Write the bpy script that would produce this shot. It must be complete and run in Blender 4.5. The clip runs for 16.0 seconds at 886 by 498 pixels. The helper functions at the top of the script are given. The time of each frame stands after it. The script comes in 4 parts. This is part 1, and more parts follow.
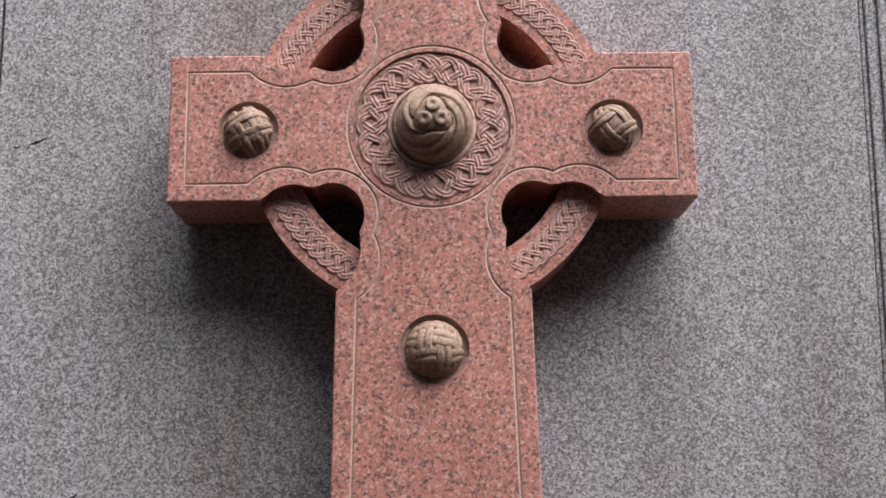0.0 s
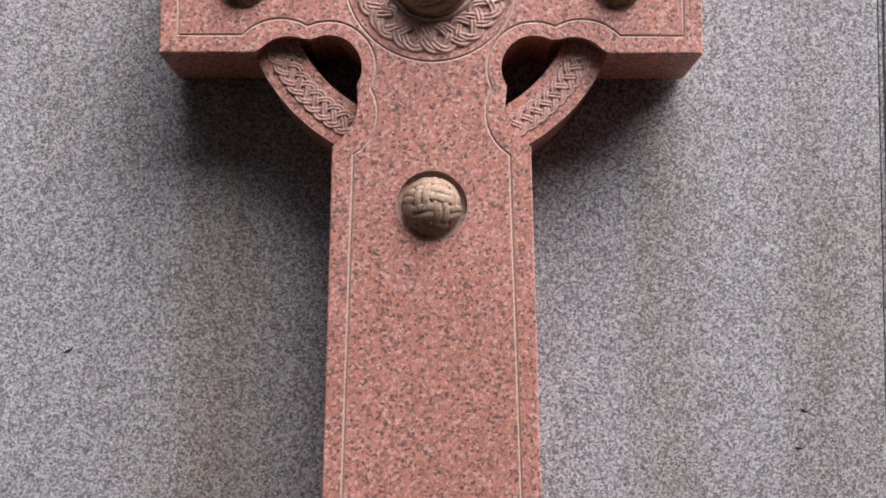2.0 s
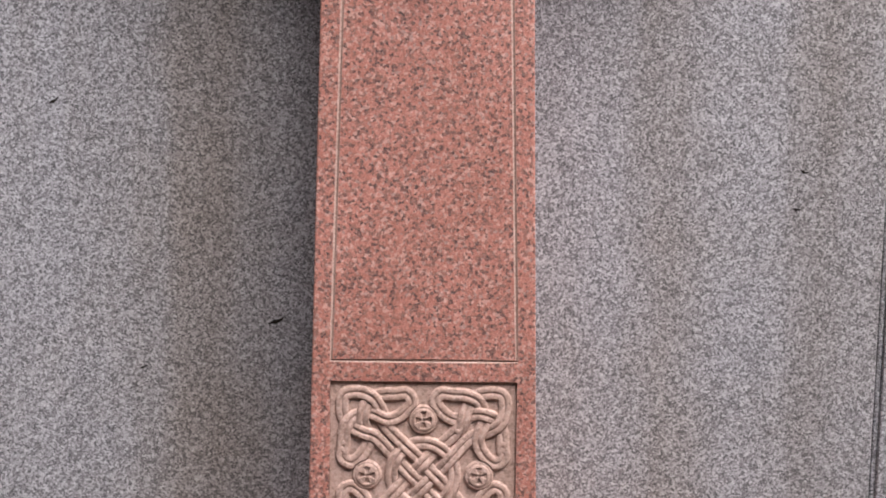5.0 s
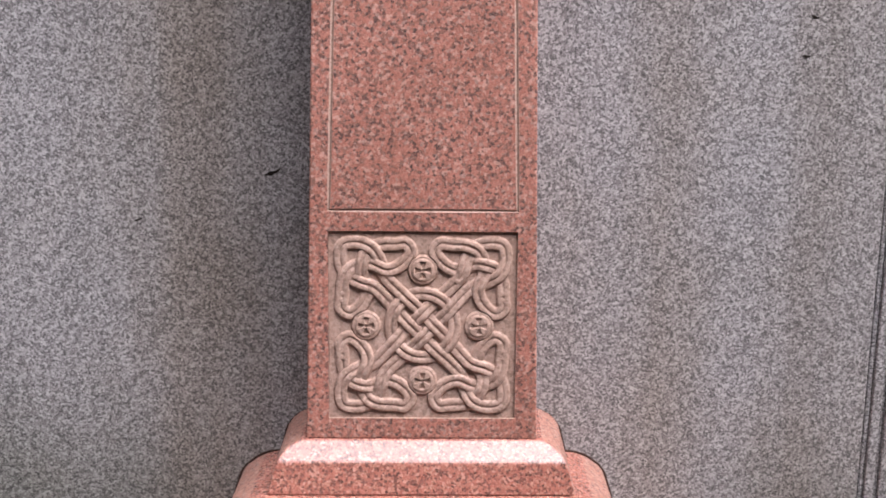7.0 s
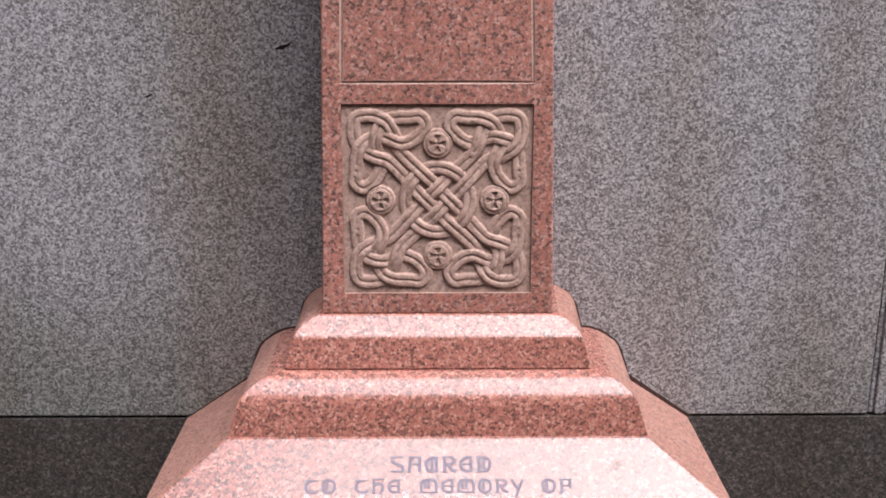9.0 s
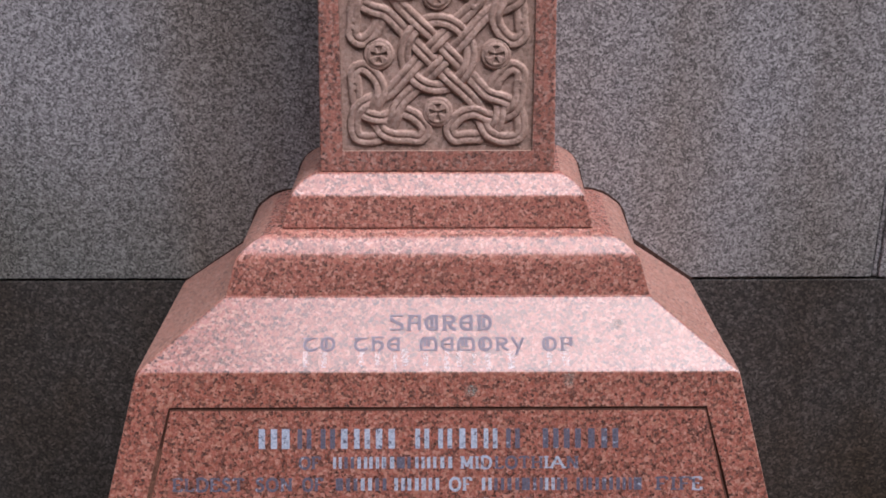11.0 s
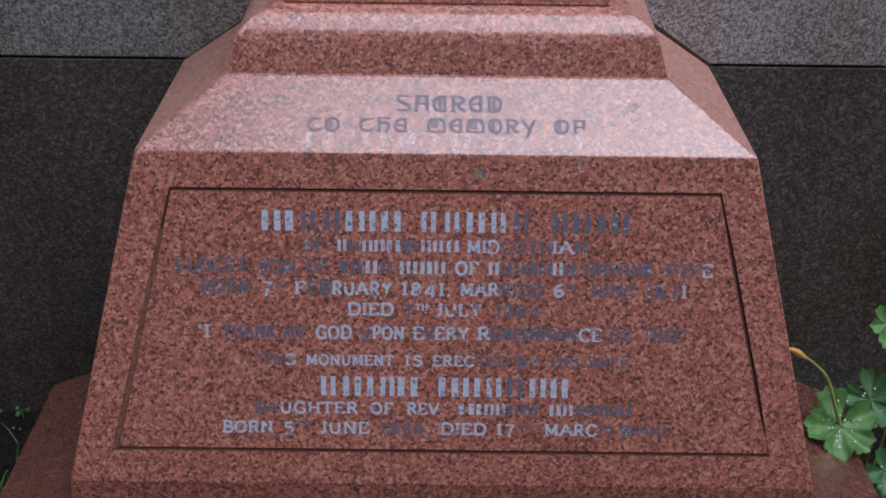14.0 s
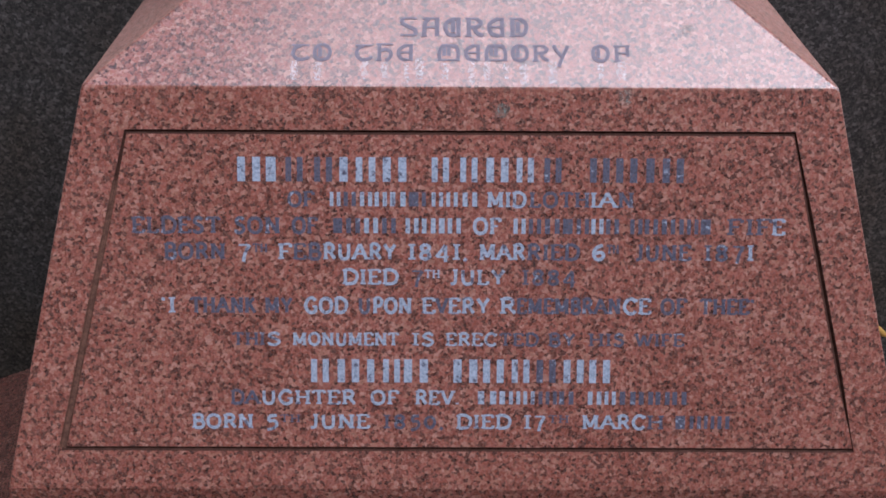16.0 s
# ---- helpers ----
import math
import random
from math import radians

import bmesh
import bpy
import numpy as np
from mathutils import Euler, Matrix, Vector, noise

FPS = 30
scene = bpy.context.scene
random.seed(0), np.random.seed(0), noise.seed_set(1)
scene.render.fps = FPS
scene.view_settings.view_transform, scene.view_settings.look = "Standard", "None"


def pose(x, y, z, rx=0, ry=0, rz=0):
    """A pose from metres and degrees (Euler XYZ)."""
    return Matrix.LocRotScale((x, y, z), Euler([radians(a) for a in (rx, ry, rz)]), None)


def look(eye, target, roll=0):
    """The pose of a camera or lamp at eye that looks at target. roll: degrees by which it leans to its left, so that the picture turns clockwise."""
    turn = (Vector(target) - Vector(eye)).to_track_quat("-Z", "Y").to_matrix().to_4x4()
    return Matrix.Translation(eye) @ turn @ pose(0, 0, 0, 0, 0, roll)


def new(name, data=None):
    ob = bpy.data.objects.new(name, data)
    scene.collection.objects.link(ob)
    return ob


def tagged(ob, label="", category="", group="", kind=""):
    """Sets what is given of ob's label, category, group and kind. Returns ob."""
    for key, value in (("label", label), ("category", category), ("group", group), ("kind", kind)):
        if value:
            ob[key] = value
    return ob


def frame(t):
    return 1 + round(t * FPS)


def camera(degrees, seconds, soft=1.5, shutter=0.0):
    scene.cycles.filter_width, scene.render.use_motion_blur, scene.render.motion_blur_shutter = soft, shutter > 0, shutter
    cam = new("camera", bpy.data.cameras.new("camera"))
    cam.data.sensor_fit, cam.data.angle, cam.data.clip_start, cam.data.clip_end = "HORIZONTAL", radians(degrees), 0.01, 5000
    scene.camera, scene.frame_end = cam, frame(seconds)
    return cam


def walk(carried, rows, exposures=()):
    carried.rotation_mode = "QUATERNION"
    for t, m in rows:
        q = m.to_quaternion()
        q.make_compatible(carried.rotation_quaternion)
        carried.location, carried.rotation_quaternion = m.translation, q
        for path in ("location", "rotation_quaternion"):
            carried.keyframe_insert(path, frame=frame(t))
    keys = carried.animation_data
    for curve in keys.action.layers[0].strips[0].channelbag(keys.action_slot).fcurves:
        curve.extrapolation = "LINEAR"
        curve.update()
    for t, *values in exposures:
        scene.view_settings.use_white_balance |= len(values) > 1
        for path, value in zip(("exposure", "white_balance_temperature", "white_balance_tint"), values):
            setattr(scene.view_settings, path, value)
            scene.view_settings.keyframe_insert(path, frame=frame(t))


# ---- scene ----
import itertools

cam = camera(40.94, 16.0, soft=1.7)
PATH = [
    (0, (-0.0029, -1.9879, 1.8250), (0.0164, -0.0313, 2.2389), -0.77),
    (0.5, (-0.0036, -1.9846, 1.8171), (0.0173, -0.0199, 2.1906), -0.71),
    (1, (-0.0069, -1.9739, 1.8081), (0.0161, -0.0012, 2.1368), -0.24),
    (1.5, (-0.0092, -1.9624, 1.7965), (0.0167, 0.0189, 2.0682), -0.11),
    (2, (-0.0076, -1.9561, 1.7843), (0.0191, 0.0315, 2.0047), -0.08),
    (2.5, (-0.0043, -1.9513, 1.7721), (0.0246, 0.0406, 1.9490), -0.14),
    (3, (-0.0023, -1.9408, 1.7620), (0.0284, 0.0554, 1.8803), 0.06),
    (3.5, (-0.0012, -1.9324, 1.7536), (0.0238, 0.0669, 1.8005), 0.52),
    (4, (0.0000, -1.9285, 1.7458), (0.0305, 0.0712, 1.7422), 0.47),
    (4.5, (-0.0003, -1.9194, 1.7393), (0.0295, 0.0792, 1.6727), 0.67),
    (5, (-0.0013, -1.9070, 1.7321), (0.0301, 0.0879, 1.5934), 0.67),
    (5.2, (-0.0017, -1.9043, 1.7292), (0.0313, 0.0887, 1.5657), 0.61),
    (7.3, (-0.0026, -1.8669, 1.6720), (0.0337, 0.0987, 1.3048), 0.55),
    (7.5, (-0.0025, -1.8648, 1.6686), (0.0323, 0.0973, 1.2828), 0.52),
    (8, (-0.0023, -1.8593, 1.6586), (0.0274, 0.0923, 1.2225), 0.50),
    (8.5, (-0.0032, -1.8591, 1.6505), (0.0187, 0.0839, 1.1771), 0.39),
    (9, (-0.0051, -1.8581, 1.6403), (0.0093, 0.0751, 1.1280), -0.01),
    (9.2, (-0.0053, -1.8571, 1.6364), (0.0058, 0.0708, 1.1045), 0.05),
    (11.3, (-0.0031, -1.8384, 1.5702), (0.0091, 0.0311, 0.8596), -0.02),
    (11.5, (-0.0030, -1.8364, 1.5663), (0.0065, 0.0261, 0.8376), -0.03),
    (12, (-0.0033, -1.8264, 1.5563), (-0.0020, 0.0114, 0.7675), 0.06),
    (12.5, (-0.0027, -1.8191, 1.5473), (0.0080, -0.0079, 0.6991), -0.10),
    (13, (-0.0028, -1.8149, 1.5365), (0.0101, -0.0289, 0.6365), 0.15),
    (13.5, (-0.0038, -1.8104, 1.5274), (0.0029, -0.0467, 0.5844), 0.52),
    (14, (-0.0060, -1.8019, 1.5179), (-0.0023, -0.0584, 0.5379), 0.73),
    (14.5, (-0.0065, -1.7943, 1.5073), (-0.0121, -0.0701, 0.4938), 0.93),
    (15, (-0.0060, -1.7754, 1.4928), (-0.0274, -0.0674, 0.4525), 0.71),
    (15.2, (-0.0408, -1.7108, 1.4271), (-0.0229, 0.0053, 0.3982), 1.10),
    (15.3, (-0.0441, -1.6713, 1.3930), (-0.0209, 0.0416, 0.3725), 1.12),
    (15.4, (-0.0308, -1.6373, 1.3624), (-0.0229, 0.0780, 0.3462), 0.78),
    (15.5, (-0.0320, -1.6096, 1.3341), (-0.0230, 0.1143, 0.3202), 0.58),
    (16, (-0.0275, -1.5641, 1.3033), (-0.0183, 0.1884, 0.3397), 0.37),
]
EXPOSURES = [(0, 0.74, 6300, 14), (1, 0.93, 6300, 14), (2.5, 0.99, 6350, 14), (5, 0.93, 6400, 15), (7.5, 0.84, 6400, 17), (9, 0.66, 6350, 17), (11.4, 0.08, 6100, 19), (12.5, -0.2, 5950, 19), (13.5, -0.3, 5850, 18), (14.5, -0.14, 5750, 17), (15.2, -0.09, 5650, 16), (16, -0.06, 5600, 15)]
walk(cam, [(t, look(eye, target, roll)) for t, eye, target, roll in PATH], EXPOSURES)

# ---------------------------------------------------------------- light
world = bpy.data.worlds.new("sky")
scene.world = world
world.use_nodes = True
wn = world.node_tree.nodes
sky = wn.new("ShaderNodeTexSky")
sky.sky_type, sky.sun_disc = "NISHITA", False
sky.sun_elevation, sky.sun_rotation = radians(62), radians(132)
sky.air_density, sky.dust_density = 1.0, 2.0
hsv = wn.new("ShaderNodeHueSaturation")
hsv.inputs["Saturation"].default_value = 0.62
world.node_tree.links.new(sky.outputs[0], hsv.inputs["Color"])
world.node_tree.links.new(hsv.outputs[0], wn["Background"].inputs[0])
wn["Background"].inputs[1].default_value = 0.23
sun = new("sun", bpy.data.lights.new("sun", "SUN"))
sun.data.energy, sun.data.angle, sun.data.color = 3.75, radians(62), (1.0, 0.975, 0.96)
sun.matrix_world = look((2.15, -1.95, 5.5), (0, 0, 0))


# ---------------------------------------------------------------- materials
def material(name):
    mat = bpy.data.materials.new(name)
    mat.use_nodes = True
    return mat, mat.node_tree.nodes, mat.node_tree.links, mat.node_tree.nodes["Principled BSDF"]


def ramp(nodes, stops, mode="LINEAR"):
    r = nodes.new("ShaderNodeValToRGB")
    r.color_ramp.interpolation = mode
    while len(r.color_ramp.elements) < len(stops):
        r.color_ramp.elements.new(0.5)
    for el, (p, c) in zip(r.color_ramp.elements, stops):
        el.position, el.color = p, (*c, 1)
    return r


def tex(nodes, links, kind, scale, vec, **more):
    n = nodes.new(kind)
    n.inputs["Scale"].default_value = scale
    for k, v in more.items():
        n.inputs[k].default_value = v
    links.new(vec, n.inputs["Vector"])
    return n


def mix(nodes, links, fac, a, b, mode="MIX"):
    m = nodes.new("ShaderNodeMix")
    m.data_type, m.blend_type = "RGBA", mode
    for sock, val in ((0, fac), (6, a), (7, b)):
        if isinstance(val, bpy.types.NodeSocket):
            links.new(val, m.inputs[sock])
        else:
            m.inputs[sock].default_value = val if sock == 0 else (*val, 1)
    return m.outputs[2]


def granite(name, stops, grain, rough, bump=0.0006, dirt=(0.3, 0.26, 0.2), dirt_amount=0.25, streak=0.0, veil=0.0, runs=(), damp=(), wet=0.0, film=1.5):
    """Speckled granite: crystals of two sizes, cloudy tone, dirt."""
    mat, n, l, bsdf = material(name)
    co = n.new("ShaderNodeTexCoord").outputs["Object"]
    warp = tex(n, l, "ShaderNodeTexNoise", grain * 0.8, co, Detail=2.0)
    add = n.new("ShaderNodeVectorMath")
    add.operation = "MULTIPLY_ADD"
    l.new(warp.outputs["Color"], add.inputs[0])
    add.inputs[1].default_value = (0.9 / grain,) * 3
    l.new(co, add.inputs[2])
    big = tex(n, l, "ShaderNodeTexVoronoi", grain, add.outputs[0])
    small = tex(n, l, "ShaderNodeTexVoronoi", grain * 2.1, add.outputs[0])
    sep, sep2 = n.new("ShaderNodeSeparateColor"), n.new("ShaderNodeSeparateColor")
    l.new(big.outputs["Color"], sep.inputs[0])
    l.new(small.outputs["Color"], sep2.inputs[0])
    r1, r2 = ramp(n, stops, "CONSTANT"), ramp(n, stops, "CONSTANT")
    l.new(sep.outputs[0], r1.inputs[0])
    l.new(sep2.outputs[1], r2.inputs[0])
    col = mix(n, l, 0.32, r1.outputs[0], r2.outputs[0])
    mid = tuple(sum(c[i] for _, c in stops) / len(stops) for i in range(3))
    if veil:
        col = mix(n, l, veil, col, mid)
    cloud = tex(n, l, "ShaderNodeTexNoise", 2.6, co, Detail=5.0, Roughness=0.62)
    rc = ramp(n, [(0.42, (0, 0, 0)), (0.72, (1, 1, 1))])
    l.new(cloud.outputs[0], rc.inputs[0])
    am = n.new("ShaderNodeMath")
    am.operation = "MULTIPLY"
    l.new(rc.outputs[0], am.inputs[0])
    am.inputs[1].default_value = dirt_amount
    col = mix(n, l, am.outputs[0], col, mix(n, l, 1.0, col, dirt, "MULTIPLY"))
    if streak:
        mp = n.new("ShaderNodeMapping")
        mp.inputs["Scale"].default_value = (9.0, 9.0, 0.45)
        l.new(co, mp.inputs[0])
        st = tex(n, l, "ShaderNodeTexNoise", 1.0, mp.outputs[0], Detail=4.0)
        rs = ramp(n, [(0.45, (0, 0, 0)), (0.75, (1, 1, 1))])
        l.new(st.outputs[0], rs.inputs[0])
        sm = n.new("ShaderNodeMath")
        sm.operation = "MULTIPLY"
        l.new(rs.outputs[0], sm.inputs[0])
        sm.inputs[1].default_value = streak
        col = mix(n, l, sm.outputs[0], col, mix(n, l, 1.0, col, (0.62, 0.55, 0.46), "MULTIPLY"))
    for x0, x1, soft, amount in runs:
        # brown runs of old dirt, one also holding shade, between two uneven upright edges
        xyz = n.new("ShaderNodeSeparateXYZ")
        l.new(co, xyz.inputs[0])
        wob = tex(n, l, "ShaderNodeTexNoise", 3.0, co, Detail=4.0)
        edge = n.new("ShaderNodeMath")
        edge.operation = "MULTIPLY_ADD"
        l.new(wob.outputs[0], edge.inputs[0])
        edge.inputs[1].default_value = 0.12
        l.new(xyz.outputs[0], edge.inputs[2])
        fac = None
        for a, b in ((x0 + 0.06 - soft, x0 + 0.06 + soft), (x1 + 0.06 + soft, x1 + 0.06 - soft)):
            mr = n.new("ShaderNodeMapRange")
            mr.interpolation_type = "SMOOTHSTEP"
            mr.inputs[1].default_value, mr.inputs[2].default_value = min(a, b), max(a, b)
            mr.inputs[3].default_value, mr.inputs[4].default_value = (0, 1) if a < b else (1, 0)
            l.new(edge.outputs[0], mr.inputs[0])
            if fac is None:
                fac = mr.outputs[0]
            else:
                mm = n.new("ShaderNodeMath")
                mm.operation = "MULTIPLY"
                l.new(fac, mm.inputs[0])
                l.new(mr.outputs[0], mm.inputs[1])
                fac = mm.outputs[0]
        mm = n.new("ShaderNodeMath")
        mm.operation = "MULTIPLY"
        l.new(fac, mm.inputs[0])
        mm.inputs[1].default_value = amount
        col = mix(n, l, mm.outputs[0], col, mix(n, l, 1.0, col, (0.66, 0.55, 0.42), "MULTIPLY"))
    for x0, x1, z0, z1, amount in damp:
        # green-grey tone rising in uneven tongues from the joint, algae on the left; thick from x0 outwards to x1, up
        # to between z0 and z1
        xyz = n.new("ShaderNodeSeparateXYZ")
        l.new(co, xyz.inputs[0])
        mp = n.new("ShaderNodeMapping")
        mp.inputs["Scale"].default_value = (5.0, 5.0, 1.6)
        l.new(co, mp.inputs[0])
        tongue = tex(n, l, "ShaderNodeTexNoise", 1.0, mp.outputs[0], Detail=5.0, Roughness=0.6)
        rise = n.new("ShaderNodeMath")
        rise.operation = "MULTIPLY_ADD"
        l.new(tongue.outputs[0], rise.inputs[0])
        rise.inputs[1].default_value = 0.3
        l.new(xyz.outputs[2], rise.inputs[2])
        fac = None
        for value, a, b, lo, hi in ((rise.outputs[0], z0 + 0.15, z1 + 0.15, amount, 0.0), (xyz.outputs[0], min(x0, x1), max(x0, x1), *((0.0, 1.0) if x0 < x1 else (1.0, 0.0)))):
            mr = n.new("ShaderNodeMapRange")
            mr.interpolation_type = "SMOOTHSTEP"
            for k, q in enumerate((a, b, lo, hi)):
                mr.inputs[k + 1].default_value = q
            l.new(value, mr.inputs[0])
            if fac is None:
                fac = mr.outputs[0]
            else:
                mm = n.new("ShaderNodeMath")
                mm.operation = "MULTIPLY"
                l.new(fac, mm.inputs[0])
                l.new(mr.outputs[0], mm.inputs[1])
                fac = mm.outputs[0]
        col = mix(n, l, fac, col, mix(n, l, 1.0, col, (0.5, 0.53, 0.47), "MULTIPLY"))
    l.new(col, bsdf.inputs["Base Color"])
    bsdf.inputs["Roughness"].default_value = rough
    rr = n.new("ShaderNodeMapRange")
    l.new(sep2.outputs[2], rr.inputs[0])
    rr.inputs[3].default_value, rr.inputs[4].default_value = max(rough - 0.12, 0.05), min(rough + 0.15, 1)
    l.new(rr.outputs[0], bsdf.inputs["Roughness"])
    bsdf.inputs["Coat Weight"].default_value, bsdf.inputs["Coat Roughness"].default_value = wet, 0.2
    bsdf.inputs["Coat IOR"].default_value = film
    bsdf.inputs["Specular IOR Level"].default_value = 0.38
    b = n.new("ShaderNodeBump")
    b.inputs["Distance"].default_value, b.inputs["Strength"].default_value = bump, 0.8
    l.new(sep.outputs[1], b.inputs["Height"])
    fine = tex(n, l, "ShaderNodeTexNoise", 380.0, co, Detail=3.0)
    b2 = n.new("ShaderNodeBump")
    b2.inputs["Distance"].default_value, b2.inputs["Strength"].default_value = bump, 0.6
    l.new(fine.outputs[0], b2.inputs["Height"])
    l.new(b.outputs[0], b2.inputs["Normal"])
    l.new(b2.outputs[0], bsdf.inputs["Normal"])
    return mat


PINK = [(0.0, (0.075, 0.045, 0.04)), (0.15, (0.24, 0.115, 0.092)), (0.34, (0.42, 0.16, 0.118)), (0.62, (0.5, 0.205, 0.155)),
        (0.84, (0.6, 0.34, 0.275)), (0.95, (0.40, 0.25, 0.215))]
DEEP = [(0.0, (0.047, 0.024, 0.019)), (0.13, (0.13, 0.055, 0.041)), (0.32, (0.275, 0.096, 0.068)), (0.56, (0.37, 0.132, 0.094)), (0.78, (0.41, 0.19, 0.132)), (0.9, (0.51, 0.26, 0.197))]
GREY = [(0.0, (0.055, 0.053, 0.053)), (0.25, (0.195, 0.184, 0.185)), (0.5, (0.378, 0.362, 0.367)), (0.75, (0.53, 0.512, 0.52)), (0.92, (0.66, 0.65, 0.655))]
DARK = [(0.0, (0.012, 0.011, 0.010)), (0.25, (0.04, 0.037, 0.034)), (0.55, (0.085, 0.076, 0.068)), (0.8, (0.14, 0.125, 0.11)), (0.93, (0.2, 0.185, 0.17))]
TAN = [(0.0, (0.26, 0.17, 0.135)), (0.15, (0.45, 0.3, 0.24)), (0.45, (0.56, 0.38, 0.31)), (0.8, (0.62, 0.45, 0.38))]
BROWN = [(0.0, (0.12, 0.075, 0.05)), (0.2, (0.27, 0.175, 0.115)), (0.5, (0.37, 0.25, 0.175)), (0.85, (0.45, 0.33, 0.24))]
pink_granite = granite("pink_granite", [(p, (1.15 * c[0], 1.22 * c[1], 1.22 * c[2])) for p, c in PINK], 225, 0.5, dirt=(0.62, 0.57, 0.52), dirt_amount=0.55)
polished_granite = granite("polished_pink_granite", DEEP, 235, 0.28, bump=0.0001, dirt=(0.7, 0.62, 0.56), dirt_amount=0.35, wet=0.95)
# plinth: the same stone at 0.46 of its tone, under a stronger coat
plinth_granite = granite("dark_plinth_granite", [(p, tuple(0.46 * v for v in c)) for p, c in DEEP], 235, 0.26, bump=0.0001, dirt=(0.6, 0.5, 0.42), dirt_amount=0.5, wet=1.0, film=1.85)
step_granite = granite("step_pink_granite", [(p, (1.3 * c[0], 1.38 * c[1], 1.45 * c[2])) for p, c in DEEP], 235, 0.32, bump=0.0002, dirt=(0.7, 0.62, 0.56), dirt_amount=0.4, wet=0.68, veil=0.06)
# side faces: a duller copy with their light put into a paler colour
dull_lit_granite = granite("dull_lit_pink_granite", [(p, (0.95 * c[0], 1.1 * c[1], 1.1 * c[2])) for p, c in PINK], 235, 0.6, bump=0.0003, dirt=(0.7, 0.62, 0.56), dirt_amount=0.3, veil=0.3)
carved_granite = granite("carved_granite", TAN, 190, 0.75, dirt=(0.7, 0.62, 0.52), dirt_amount=0.5, veil=0.3)
worn_granite = granite("worn_carved_granite", [(p, tuple(0.5 * (a + b) for a, b in zip(c, d))) for (p, c), (_, d) in zip(PINK, TAN + TAN[2:])], 210, 0.65, dirt=(0.6, 0.52, 0.45), dirt_amount=0.6, veil=0.2)
cut_stone = granite("pale_cut_granite", [(0.0, (0.36, 0.23, 0.185)), (0.3, (0.52, 0.36, 0.29)), (0.6, (0.6, 0.43, 0.36))], 260, 0.85, dirt=(0.6, 0.5, 0.45), dirt_amount=0.35, veil=0.3)
boss_stone = granite("weathered_boss_stone", BROWN, 240, 0.6, dirt=(0.6, 0.5, 0.42), dirt_amount=0.5, veil=0.35)
grey_granite = granite("grey_granite", GREY, 285, 0.75, bump=0.001, dirt=(0.8, 0.74, 0.66), dirt_amount=0.6, streak=0.5, veil=0.12)
# run -0.46 to -0.1 mixes arm shade into dirt; run from 0.64 only darkens
stained_granite = granite("stained_grey_granite", GREY, 285, 0.75, bump=0.001, dirt=(0.85, 0.78, 0.68), dirt_amount=0.5, streak=0.5, veil=0.12, runs=((-0.46, -0.1, 0.03, 0.17), (-0.46, -0.33, 0.035, 0.28), (0.37, 0.48, 0.05, 0.25), (0.64, 0.95, 0.1, 0.16)), damp=((-0.15, -0.5, 0.8, 1.15, 0.8), (0.3, 0.7, 0.8, 1.05, 0.5)))
dark_granite = granite("damp_dark_granite", DARK, 230, 0.6, bump=0.001, dirt=(0.8, 0.62, 0.42), dirt_amount=0.8, streak=0.6, veil=0.15)


def plain(name, color, rough=0.6, spread=0.25, scale=60.0, metal=0.0, bump=0.0005):
    """A single material with mottled tone and fine relief."""
    mat, n, l, bsdf = material(name)
    co = n.new("ShaderNodeTexCoord").outputs["Object"]
    noise_a = tex(n, l, "ShaderNodeTexNoise", scale, co, Detail=6.0, Roughness=0.65)
    lo, hi = tuple(c * (1 - spread) for c in color), tuple(min(1, c * (1 + spread)) for c in color)
    r = ramp(n, [(0.3, lo), (0.7, hi)])
    l.new(noise_a.outputs[0], r.inputs[0])
    l.new(r.outputs[0], bsdf.inputs["Base Color"])
    bsdf.inputs["Roughness"].default_value, bsdf.inputs["Metallic"].default_value = rough, metal
    b = n.new("ShaderNodeBump")
    b.inputs["Distance"].default_value = bump
    l.new(noise_a.outputs[0], b.inputs["Height"])
    l.new(b.outputs[0], bsdf.inputs["Normal"])
    return mat


def lead(name, kept):
    """Lead inlay, lost in patches from its dark sockets; kept: the share still there."""
    mat, n, l, bsdf = material(name)
    co = n.new("ShaderNodeTexCoord").outputs["Object"]
    patch = tex(n, l, "ShaderNodeTexNoise", 95.0, co, Detail=4.0, Roughness=0.7)
    fine = tex(n, l, "ShaderNodeTexNoise", 330.0, co, Detail=3.0)
    rp = ramp(n, [(0.62 - 0.26 * kept, (0, 0, 0)), (0.70 - 0.26 * kept, (1, 1, 1))])
    l.new(patch.outputs[0], rp.inputs[0])
    metal = ramp(n, [(0.3, (0.24, 0.29, 0.37)), (0.7, (0.47, 0.51, 0.60))])
    socket = ramp(n, [(0.3, (0.05, 0.045, 0.062)), (0.55, (0.105, 0.105, 0.15)), (0.8, (0.16, 0.08, 0.075))])
    l.new(fine.outputs[0], metal.inputs[0])
    l.new(fine.outputs[0], socket.inputs[0])
    l.new(mix(n, l, rp.outputs[0], socket.outputs[0], metal.outputs[0]), bsdf.inputs["Base Color"])
    bsdf.inputs["Roughness"].default_value = 0.55
    b = n.new("ShaderNodeBump")
    b.inputs["Distance"].default_value = 0.0005
    l.new(patch.outputs[0], b.inputs["Height"])
    l.new(b.outputs[0], bsdf.inputs["Normal"])
    return mat


